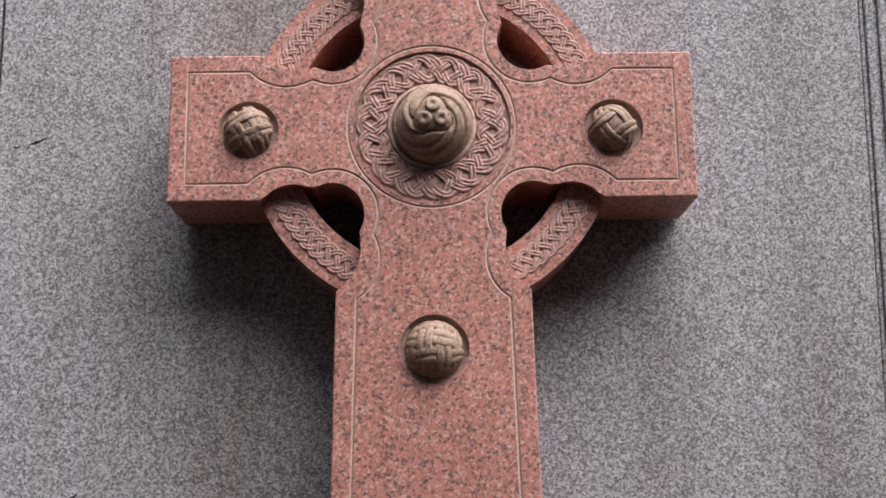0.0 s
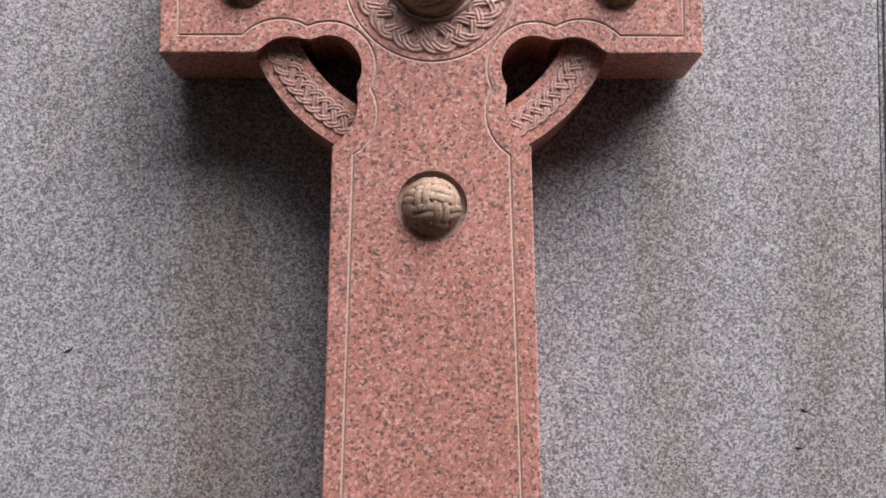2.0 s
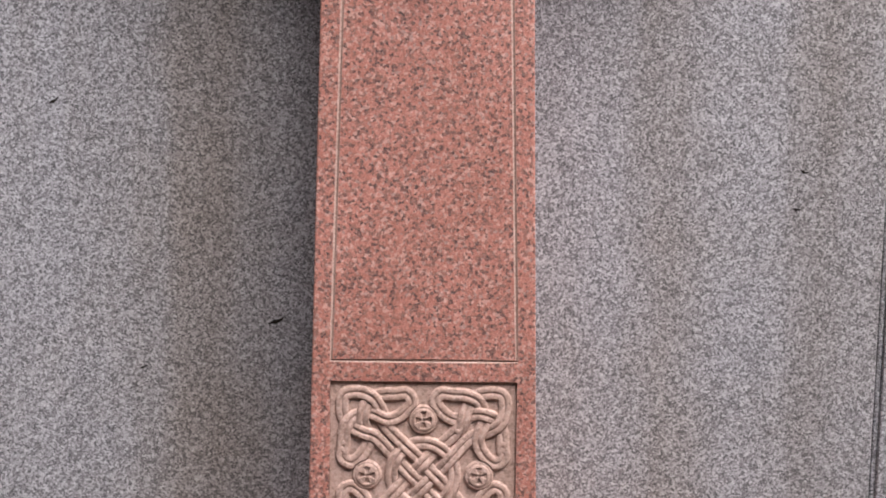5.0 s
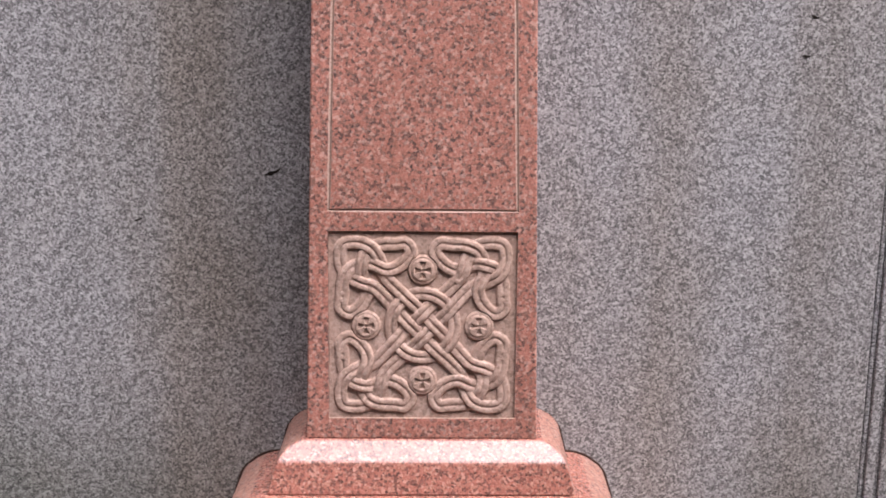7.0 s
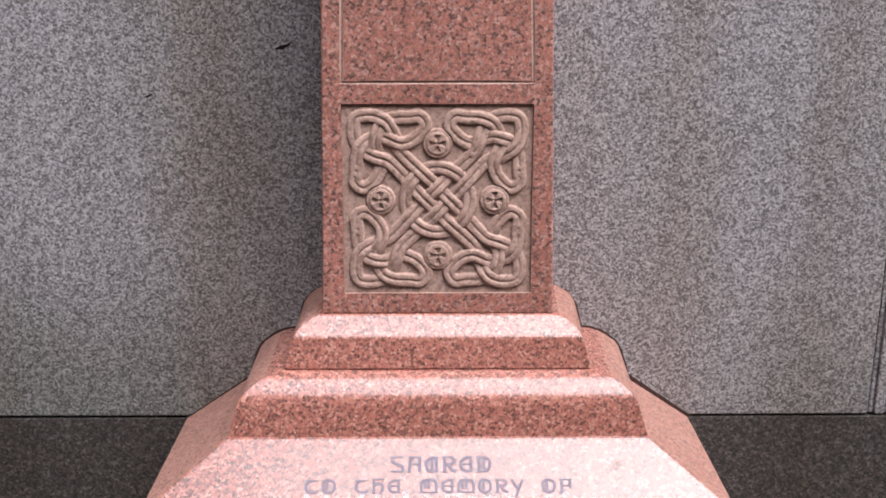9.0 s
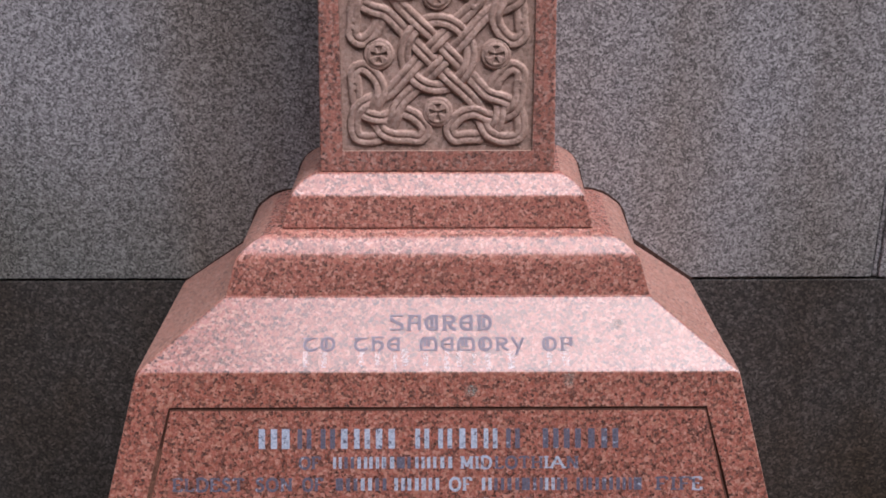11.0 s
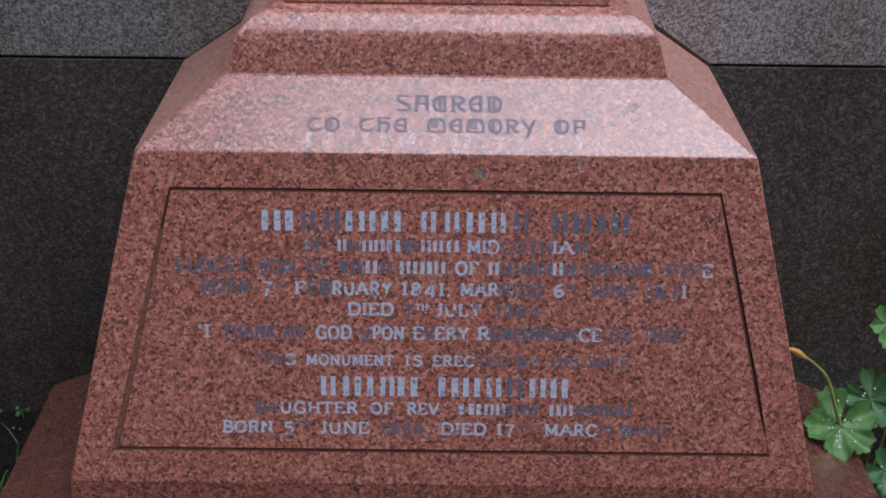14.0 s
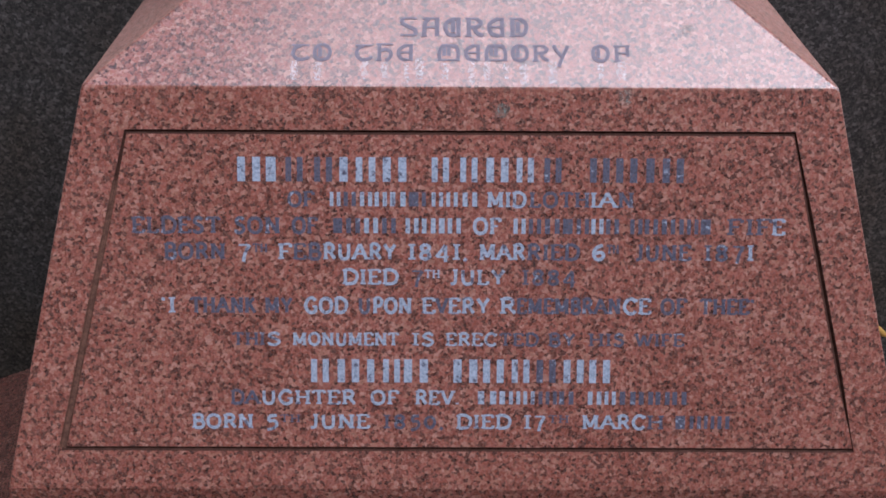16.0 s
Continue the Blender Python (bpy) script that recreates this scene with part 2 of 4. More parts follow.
lead_bright = lead("lead_inlay", 1.0)
lead_faded = lead("faded_inlay", 0.12)
cut_grey = plain("grey_cut_letter", (0.2, 0.175, 0.21), 0.8, 0.3, 300)
soil_mat = plain("dark_soil", (0.015, 0.012, 0.010), 0.95, 0.7, 60, bump=0.02)
soil_mat.node_tree.nodes["Principled BSDF"].inputs["Specular IOR Level"].default_value = 0.15
leaf_mat = plain("leaf_green", (0.07, 0.17, 0.042), 0.45, 0.5, 55, bump=0.0025)
leaf_dark_mat = plain("leaf_dark_green", (0.033, 0.10, 0.026), 0.48, 0.45, 55, bump=0.0025)
grass_mat = plain("grass_green", (0.06, 0.17, 0.03), 0.5, 0.3, 30)
yellow_mat = plain("yellowed_stalk", (0.42, 0.24, 0.05), 0.5, 0.35, 50)
stalk_mat = plain("green_stalk", (0.2, 0.26, 0.06), 0.5, 0.3, 50)
dew_mat = plain("water_drop", (0.75, 0.8, 0.78), 0.08, 0.05, 50)
twig_mat = plain("dry_twig", (0.13, 0.115, 0.1), 0.8, 0.3, 90)
pebble_mat = plain("pale_pebble", (0.2, 0.18, 0.15), 0.8, 0.3, 70)
dark_line_mat = plain("dark_line", (0.07, 0.042, 0.034), 0.9, 0.4, 120)
# the frame groove's shade is put into this dark brown
groove_stone = plain("shaded_groove", (0.075, 0.034, 0.024), 0.8, 0.4, 120)
worn_groove = plain("worn_brown_groove", (0.15, 0.075, 0.052), 0.85, 0.5, 140)
joint_mat = plain("dark_joint", (0.022, 0.018, 0.015), 0.95, 0.3, 80)
for old in (groove_stone, worn_groove, joint_mat, dark_line_mat):
    old.node_tree.nodes["Principled BSDF"].inputs["Specular IOR Level"].default_value = 0.1


# ---------------------------------------------------------------- mesh helpers
def part(name, bm, mat, parent=None, label="", smooth=False):
    if isinstance(bm, bpy.types.Mesh):
        me = bm
    else:
        bmesh.ops.recalc_face_normals(bm, faces=bm.faces)
        me = bpy.data.meshes.new(name)
        bm.to_mesh(me)
        bm.free()
    if not me.materials:
        me.materials.append(mat)
    for p in me.polygons:
        p.use_smooth = smooth
    ob = new(name, me)
    if parent:
        ob.parent = parent
    if label:
        ob["label"] = label
    return ob


def thing(name, label, category, at=(0, 0, 0), group="", kind=""):
    return tagged(new(name), label, category, group, kind)


def prism(points, y0, y1, bevel=0.0):
    """A solid whose outline (x, z) runs from depth y0 to y1."""
    bm = bmesh.new()
    a = [bm.verts.new((x, y0, z)) for x, z in points]
    b = [bm.verts.new((x, y1, z)) for x, z in points]
    front = bm.faces.new(a)
    bm.faces.new(b[::-1])
    k = len(points)
    for i in range(k):
        bm.faces.new((a[i], a[(i + 1) % k], b[(i + 1) % k], b[i]))
    if bevel:
        bmesh.ops.bevel(bm, geom=list(front.edges), offset=bevel, segments=2, affect="EDGES", profile=0.5)
    return bm


def box(x0, x1, y0, y1, z0, z1, bevel=0.0):
    bm = bmesh.new()
    bmesh.ops.create_cube(bm, size=1.0, matrix=Matrix.Translation(((x0 + x1) / 2, (y0 + y1) / 2, (z0 + z1) / 2))
                          @ Matrix.Diagonal((x1 - x0, y1 - y0, z1 - z0, 1)))
    if bevel:
        bmesh.ops.bevel(bm, geom=bm.edges[:], offset=bevel, segments=2, affect="EDGES", profile=0.5)
    return bm


def frustum(levels, back, bevel=0.003, skew=0.0):
    """A battered block: levels of (z, half width, front depth), from the top down, cut straight at the back; skew: its right side runs out by so much."""
    bm = bmesh.new()
    loops = [[bm.verts.new(p) for p in ((-x, y, z), (x, y, z), (x + skew, back, z), (-x, back, z))] for z, x, y in levels]
    bm.faces.new(loops[0])
    bm.faces.new(loops[-1][::-1])
    for a, b in zip(loops, loops[1:]):
        for i in range(4):
            bm.faces.new((a[i], a[(i + 1) % 4], b[(i + 1) % 4], b[i]))
    bmesh.ops.recalc_face_normals(bm, faces=bm.faces)
    if bevel:
        sharp = [e for e in bm.edges if e.calc_face_angle(0) > radians(20)]
        bmesh.ops.bevel(bm, geom=sharp, offset=bevel, segments=2, affect="EDGES", profile=0.5, clamp_overlap=True)
    return bm


def arc(p0, p1, sag, n=10):
    """Points on the arc from p0 to p1 that bulges to the left of its way by sag, without the last."""
    (ax, ay), (bx, by) = p0, p1
    c = math.hypot(bx - ax, by - ay)
    r = (c * c / 4 + sag * sag) / (2 * abs(sag))
    nx, ny = -(by - ay) / c, (bx - ax) / c
    s = 1 if sag > 0 else -1
    ox, oy = (ax + bx) / 2 + s * nx * (abs(sag) - r), (ay + by) / 2 + s * ny * (abs(sag) - r)
    t0, t1 = math.atan2(ay - oy, ax - ox), math.atan2(by - oy, bx - ox)
    d = (t1 - t0 + math.pi) % (2 * math.pi) - math.pi
    if abs(sag) > c / 2:
        d += -2 * math.pi if d > 0 else 2 * math.pi
    return [(ox + r * math.cos(t0 + d * i / n), oy + r * math.sin(t0 + d * i / n)) for i in range(n)]


def smooth_path(points, closed=False, step=6):
    """A Catmull-Rom path through the points."""
    k, out = len(points), []
    for i in range(k if closed else k - 1):
        p = [points[(i + j) % k] if closed else points[min(max(i + j, 0), k - 1)] for j in (-1, 0, 1, 2)]
        for s in range(step):
            t = s / step
            out.append(tuple(0.5 * (2 * b + (c - a) * t + (2 * a - 5 * b + 4 * c - d) * t * t + (3 * b - a - 3 * c + d) * t ** 3)
                             for a, b, c, d in zip(*p)))
    if not closed:
        out.append(tuple(points[-1]))
    return np.array(out)


def tube(path, radius, closed=False, sides=4):
    """A round or square-edged rod along a path of 3D points."""
    bm = bmesh.new()
    pts = [Vector(p) for p in path]
    k, loops = len(pts), []
    for i, p in enumerate(pts):
        a = pts[(i - 1) % k] if closed or i else p
        b = pts[(i + 1) % k] if closed or i < k - 1 else p
        d = (b - a).normalized()
        side = d.cross(Vector((0, 1, 0)))
        side = side.normalized() if side.length > 1e-4 else Vector((1, 0, 0))
        up = side.cross(d)
        r = radius(i / (k - 1)) if callable(radius) else radius
        loops.append([bm.verts.new(p + r * (math.cos(2 * math.pi * j / sides) * side + math.sin(2 * math.pi * j / sides) * up)) for j in range(sides)])
    for i in range(k if closed else k - 1):
        a, b = loops[i], loops[(i + 1) % k]
        for j in range(sides):
            bm.faces.new((a[j], a[(j + 1) % sides], b[(j + 1) % sides], b[j]))
    if not closed:
        bm.faces.new(loops[0])
        bm.faces.new(loops[-1][::-1])
    bmesh.ops.recalc_face_normals(bm, faces=bm.faces)
    return bm


def carve(ob, cutters, mats=()):
    """Cuts the bmeshes out of ob, for good."""
    made = []
    for bm, mat in itertools.zip_longest(cutters, mats):
        bmesh.ops.recalc_face_normals(bm, faces=bm.faces)
        me = bpy.data.meshes.new("cutter")
        bm.to_mesh(me)
        bm.free()
        if mat:
            me.materials.append(mat)
        cut = new("cutter", me)
        made.append(cut)
        m = ob.modifiers.new("cut", "BOOLEAN")
        m.operation, m.object, m.solver, m.material_mode = "DIFFERENCE", cut, "EXACT", "TRANSFER"
    bpy.context.view_layer.update()
    done = bpy.data.meshes.new_from_object(ob.evaluated_get(bpy.context.evaluated_depsgraph_get()))
    ob.modifiers.clear()
    ob.data = done
    for cut in made:
        bpy.data.objects.remove(cut)
    return ob


def strand_relief(strands, width, xs, zs, lift=0.35, gap=1.0):
    """Heights (0 to about 1.3) of flat double-ribbed bands that pass over and under each other, on a grid."""
    meets = []
    for i, a in enumerate(strands):
        for p in range(len(a) - 1):
            for j in range(i, len(strands)):
                b = strands[j]
                q = np.arange(p + 4 if j == i else 0, len(b) - 1)
                if not len(q):
                    continue
                d1, d2 = a[p + 1] - a[p], b[q + 1] - b[q]
                den = d1[0] * d2[:, 1] - d1[1] * d2[:, 0]
                den = np.where(abs(den) < 1e-12, 1e-12, den)
                w = b[q] - a[p]
                s, t = (w[:, 0] * d2[:, 1] - w[:, 1] * d2[:, 0]) / den, (w[:, 0] * d1[1] - w[:, 1] * d1[0]) / den
                hit = (s >= 0) & (s < 1) & (t >= 0) & (t < 1)
                if i == j:
                    hit &= (q - p) < len(a) - 4
                meets += [((i, p + s[k]), (j, q[k] + t[k])) for k in np.nonzero(hit)[0]]
    # along every strand the crossings go over and under by turns, from one strand to the next that it meets
    runs = [sorted((place, n, side) for n, meet in enumerate(meets) for side, (who, place) in enumerate(meet) if who == i) for i in range(len(strands))]
    over, todo, seen = {}, [], set()
    for first in range(len(strands)):
        todo.append(first)
        while todo:
            i = todo.pop(0)
            if i in seen:
                continue
            seen.add(i)
            lead_sign = next((over[n] * (1 - 2 * side) * (1 - 2 * (k % 2)) for k, (_, n, side) in enumerate(runs[i]) if n in over), 1)
            for k, (_, n, side) in enumerate(runs[i]):
                if n not in over:
                    over[n] = lead_sign * (1 - 2 * (k % 2)) * (1 - 2 * side)
                todo.append(meets[n][1 - side][0])
    bumps = [[(int(place), over[n] * (1 - 2 * side)) for place, n, side in run] for run in runs]
    X, Z = np.meshgrid(xs, zs)
    H = np.zeros_like(X)
    for strand, bump in zip(strands, bumps):
        seg = np.linalg.norm(np.diff(strand, axis=0), axis=1)
        run = np.concatenate([[0], np.cumsum(seg)])
        level = np.zeros(len(strand))
        for p, sign in bump:
            level += sign * np.exp(-((run - run[p]) / (1.5 * width)) ** 2)
        level = np.clip(level, -1, 1)
        step, last = 8, len(strand) - 1
        for c0 in range(0, last, step):
            c1 = min(c0 + step, last)
            lo, hi = strand[max(c0 - 1, 0):c1 + 2].min(0) - width, strand[max(c0 - 1, 0):c1 + 2].max(0) + width
            i0, i1 = np.searchsorted(xs, [lo[0], hi[0]])
            j0, j1 = np.searchsorted(zs, [lo[1], hi[1]])
            if i1 <= i0 or j1 <= j0:
                continue
            x, z = X[j0:j1, i0:i1], Z[j0:j1, i0:i1]
            near, lev, beyond = np.full(x.shape, 9.0), np.zeros(x.shape), np.zeros(x.shape, bool)
            e0, e1 = max(c0 - 1, 0), min(c1 + 1, last)
            for p in range(e0, e1):
                a, d = strand[p], strand[p + 1] - strand[p]
                raw = ((x - a[0]) * d[0] + (z - a[1]) * d[1]) / max(d @ d, 1e-12)
                t = np.clip(raw, 0, 1)
                e = np.hypot(x - a[0] - t * d[0], z - a[1] - t * d[1]) / width
                beyond |= ((raw < 0) & (p == e0) & (e0 > 0)) | ((raw > 1) & (p == e1 - 1) & (e1 < last))
                lev = np.where(e < near, level[p] * (1 - t) + level[p + 1] * t, lev)
                near = np.minimum(near, e)
            near = np.where(beyond, 9.0, near)
            rib = np.sqrt(np.clip(1 - np.clip(near, 0, 1) ** 8, 0, 1)) * (1 - 0.34 * np.exp(-(near / 0.2) ** 2))
            H[j0:j1, i0:i1] = np.maximum(H[j0:j1, i0:i1], np.where(near < 1, rib * (0.72 + lift * lev), 0))
    return H


def relief_mesh(name, places):
    """A mesh from a grid of places, an array of rows x columns x 3."""
    r, c, _ = places.shape
    i = np.arange(r * c).reshape(r, c)
    quads = np.stack([i[:-1, :-1], i[:-1, 1:], i[1:, 1:], i[1:, :-1]], -1).reshape(-1, 4)
    me = bpy.data.meshes.new(name)
    me.from_pydata(places.reshape(-1, 3).tolist(), [], quads.tolist())
    return me


# ---------------------------------------------------------------- the wall and the ground
WALL_Y = 0.177
JOINT_Z = 0.782
wall = thing("wall_north", "tall granite boundary wall of large dressed slabs", "wall", kind="structure")


def slab(x0, x1, z0, z1, mat, y=WALL_Y, name="slab", lean=(0.0, 0.0)):
    """A dressed block; lean: how far its left and right edges run out of plumb per metre of height."""
    bm = box(x0, x1, y, y + 0.3, z0, z1, 0.003)
    for v in bm.verts:
        v.co.x += (v.co.z - z0) * (lean[0] if v.co.x < (x0 + x1) / 2 else lean[1])
    return part(name, bm, mat, wall)


slab(-0.826, 0.794, JOINT_Z + 0.002, 3.6, stained_granite, lean=(0.0, 0.021))
slab(-2.6, -0.832, JOINT_Z + 0.002, 3.6, grey_granite, WALL_Y + 0.004)
slab(0.849, 2.6, JOINT_Z + 0.002, 3.6, grey_granite, WALL_Y - 0.003, lean=(0.021, 0.0))
for x0, x1, y in ((0.806, 0.815, WALL_Y + 0.005), (0.8155, 0.833, WALL_Y - 0.001), (0.8335, 0.840, WALL_Y + 0.004), (0.8405, 0.857, WALL_Y - 0.003)):
    slab(x0 - 0.009, x1 - 0.009, JOINT_Z + 0.002, 3.6, grey_granite, y, "moulding", (0.021, 0.021))
for x0, x1 in ((-2.6, -1.3), (-1.296, 0.198), (0.202, 1.5), (1.504, 2.6)):
    slab(x0, x1, 0.0, JOINT_Z - 0.002, dark_granite, WALL_Y + 0.002)
slab(-2.6, 2.6, -0.3, -0.002, dark_granite)
part("backing", box(-6, 6, WALL_Y + 0.12, WALL_Y + 0.5, -0.3, 3.6), joint_mat, wall)
slab(-6, -2.605, -0.3, 3.6, grey_granite)
slab(2.605, 6, -0.3, 3.6, grey_granite)
part("coping", box(-6, 6, WALL_Y - 0.05, WALL_Y + 0.55, 3.603, 3.75, 0.02), grey_granite, wall)


def ground_sheet():
    bm = bmesh.new()
    xs = sorted({round(v, 3) for v in list(np.linspace(-1.6, 1.6, 90)) + [-400, -60, -12, -4, 4, 12, 60, 400]})
    ys = sorted({round(v, 3) for v in list(np.linspace(-1.4, 0.2, 60)) + [-400, -60, -12, -4, 0.9, 4, 12, 60, 400]})
    grid = [[bm.verts.new((x, y, (noise.fractal(Vector((x * 9, y * 9, 1)), 0.8, 2, 5) * 0.014 if abs(x) < 1.7 and -1.5 < y < 0.25 else 0))) for x in xs] for y in ys]
    for a, b in zip(grid, grid[1:]):
        for i in range(len(xs) - 1):
            bm.faces.new((a[i], a[i + 1], b[i + 1], b[i]))
    return bm


tagged(part("ground", ground_sheet(), soil_mat, smooth=True), "dark damp soil bed at the foot of the wall", "ground", kind="structure")

# unseen walls, added only to keep low sky light off the monument
for name, box_ in (("blocker_south", (-9, 9, -5.9, -5.5, -0.3, 7.0)), ("blocker_east", (9.0, 9.4, -5.9, 0.6, -0.3, 8.0)), ("blocker_west", (-3.8, -3.4, -5.9, 0.6, -0.3, 8.0))):
    tagged(part(name, box(*box_, 0.02), dark_granite), "unseen dark wall added to block low sky light", "wall", kind="structure")

# ---------------------------------------------------------------- the monument's base
BACK = 0.172
base = thing("monument_base", "stepped pink granite monument base with sloping inscribed face", "monument base")
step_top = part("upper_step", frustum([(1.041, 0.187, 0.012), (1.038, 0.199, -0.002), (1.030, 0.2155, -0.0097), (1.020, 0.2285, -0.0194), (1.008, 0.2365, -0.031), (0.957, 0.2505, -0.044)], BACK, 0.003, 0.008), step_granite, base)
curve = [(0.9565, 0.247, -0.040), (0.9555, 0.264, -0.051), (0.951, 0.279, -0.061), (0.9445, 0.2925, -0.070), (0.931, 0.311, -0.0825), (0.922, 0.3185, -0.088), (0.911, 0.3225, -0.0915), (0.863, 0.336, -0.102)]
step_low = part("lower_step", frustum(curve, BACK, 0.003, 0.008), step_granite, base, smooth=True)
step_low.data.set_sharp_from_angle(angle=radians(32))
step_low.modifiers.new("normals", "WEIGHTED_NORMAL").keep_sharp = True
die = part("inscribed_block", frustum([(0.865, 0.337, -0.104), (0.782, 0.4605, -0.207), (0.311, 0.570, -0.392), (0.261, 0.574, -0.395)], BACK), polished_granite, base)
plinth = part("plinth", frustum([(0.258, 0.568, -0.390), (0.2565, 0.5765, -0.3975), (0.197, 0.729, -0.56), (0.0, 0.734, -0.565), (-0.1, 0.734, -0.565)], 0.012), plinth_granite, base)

# a dark bead where the base meets the wall
bead = [(0.193, 1.043), (0.212, 1.037), (0.228, 1.029), (0.238, 1.019), (0.247, 1.006), (0.2585, 0.962), (0.276, 0.960), (0.292, 0.955), (0.304, 0.948), (0.322, 0.934), (0.331, 0.920), (0.335, 0.909), (0.347, 0.868), (0.466, 0.786)]
part("dark_bead", prism([(-x + 0.005, z - 0.004) for x, z in bead] + [(x + 0.002, z - 0.0035) for x, z in bead[::-1]], 0.1735, WALL_Y + 0.002), dark_line_mat, base, "dark line round the base at the wall")
# faces turned sideways take the duller, lightened copy
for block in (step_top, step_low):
    block.data.materials.append(dull_lit_granite)
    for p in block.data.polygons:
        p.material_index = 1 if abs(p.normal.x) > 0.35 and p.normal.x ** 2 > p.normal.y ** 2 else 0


def face_matrix(top, bottom):
    """x across, y up the face, z out of it; the origin in the middle of the face's upper edge. top, bottom: (depth, height)."""
    up = Vector((0, top[0] - bottom[0], top[1] - bottom[1])).normalized()
    x = Vector((1, 0, 0))
    m = Matrix((x, up, x.cross(up))).transposed().to_4x4()
    return Matrix.Translation((0, top[0], top[1])) @ m


SLOPE = face_matrix((-0.104, 0.865), (-0.207, 0.782))
FACE = face_matrix((-0.2274, 0.730), (-0.392, 0.311))
PLINTH = face_matrix((-0.3975, 0.2565), (-0.56, 0.197))

# a cut line framing the inscription
frame_path = [FACE @ Vector((x, -v, 0)) for x, v in ((-0.4085, 0.0), (0.4085, 0.0), (0.499, 0.398), (-0.499, 0.398))]
ring_pts = []
for i in range(4):
    a, b = frame_path[i], frame_path[(i + 1) % 4]
    ring_pts += [a.lerp(b, t) for t in (0.0, 0.25, 0.5, 0.75)]
worn_edge = [frame_path[0].lerp(frame_path[3], 0.15 + 0.85 * i / 12) for i in range(13)]
carve(die, [tube(ring_pts, 0.0036, True), tube(worn_edge, lambda t: 0.0037 + 0.0014 * t, False, 6)], [groove_stone, worn_groove])
die.data.materials.append(dull_lit_granite)
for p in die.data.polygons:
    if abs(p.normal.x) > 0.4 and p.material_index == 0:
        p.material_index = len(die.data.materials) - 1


# strokes of each letter in a box one high: points "x,y", strokes parted by "|", a curved stroke begins with "~"; before ":" the letter's width
ROMAN = {k: v for k, v in (line.split(" ", 1) for line in """A .95: 0,0 .46,1|.46,1 .95,0|.2,.36 .74,.36
B .75: .12,0 .12,1|~.12,1 .5,1 .64,.78 .5,.54 .12,.53|~.12,.53 .56,.52 .72,.27 .56,0 .12,0
C .85: ~.82,.8 .6,1 .3,.96 .08,.6 .1,.3 .32,.03 .62,0 .83,.2|.82,.8 .82,1
D .88: .12,0 .12,1|~.12,1 .5,1 .82,.75 .84,.4 .65,.06 .12,0
E .72: .12,0 .12,1|.12,1 .68,1|.12,.52 .54,.52|.12,0 .7,0|.68,1 .68,.8|.7,0 .7,.22
F .7: .12,0 .12,1|.12,1 .66,1|.12,.5 .52,.5|.66,1 .66,.78
G .9: ~.82,.82 .6,1 .3,.96 .08,.6 .1,.3 .32,.03 .6,0 .8,.12|.8,.05 .8,.42|.56,.42 .92,.42
H .9: .14,0 .14,1|.78,0 .78,1|.14,.52 .78,.52
I .3: .15,0 .15,1
J .5: ~.36,1 .36,.35 .3,.08 .05,0|.2,1 .5,1
K .85: .14,0 .14,1|.14,.42 .72,1|.34,.58 .78,0
L .7: .14,0 .14,1|.14,0 .66,0|.66,0 .66,.22
M 1.1: .14,0 .14,1|.14,1 .54,.15|.54,.15 .94,1|.94,1 .94,0
N .95: .14,0 .14,1|.14,1 .8,0|.8,0 .8,1
O .95: ~.47,1 .16,.85 .06,.5 .16,.15 .47,0 .78,.15 .88,.5 .78,.85 .47,1
P .72: .14,0 .14,1|~.14,1 .5,1 .68,.75 .5,.48 .14,.46
R .82: .14,0 .14,1|~.14,1 .5,1 .68,.76 .5,.52 .14,.5|.42,.5 .78,0
S .66: ~.58,.82 .4,1 .16,.92 .1,.7 .3,.55 .52,.4 .56,.18 .36,0 .1,.06 .06,.22
T .8: .4,0 .4,1|.04,1 .76,1|.04,1 .04,.82|.76,1 .76,.82
U .88: ~.14,1 .14,.35 .25,.06 .45,0 .66,.08 .74,.35 .74,1
V .9: .04,1 .45,0|.45,0 .86,1
W 1.25: .04,1 .34,0|.34,0 .62,.9|.62,.9 .9,0|.9,0 1.2,1
Y .85: .04,1 .42,.46|.42,.46 .8,1|.42,.46 .42,0
0 .6: ~.3,.9 .1,.7 .08,.3 .3,0 .52,.3 .5,.7 .3,.9
1 .3: .15,0 .15,1
4 .66: .48,-.2 .48,.95|.48,.95 .04,.15|.04,.15 .64,.15
5 .56: .16,.9 .5,.95|.16,.9 .14,.5|~.14,.5 .4,.52 .5,.25 .35,-.05 .08,-.15
6 .6: ~.48,1 .2,.8 .08,.4 .2,.05 .42,.04 .52,.3 .4,.5 .12,.42
7 .58: .04,.92 .54,.92|~.54,.92 .34,.4 .24,-.22
8 .6: ~.3,1 .1,.82 .2,.58 .46,.4 .5,.14 .3,0 .1,.14 .14,.4 .42,.6 .5,.82 .3,1
, .2: .12,.08 .04,-.15
. .2: .08,.0 .08,.1
' .2: .12,1 .08,.78""".splitlines())}
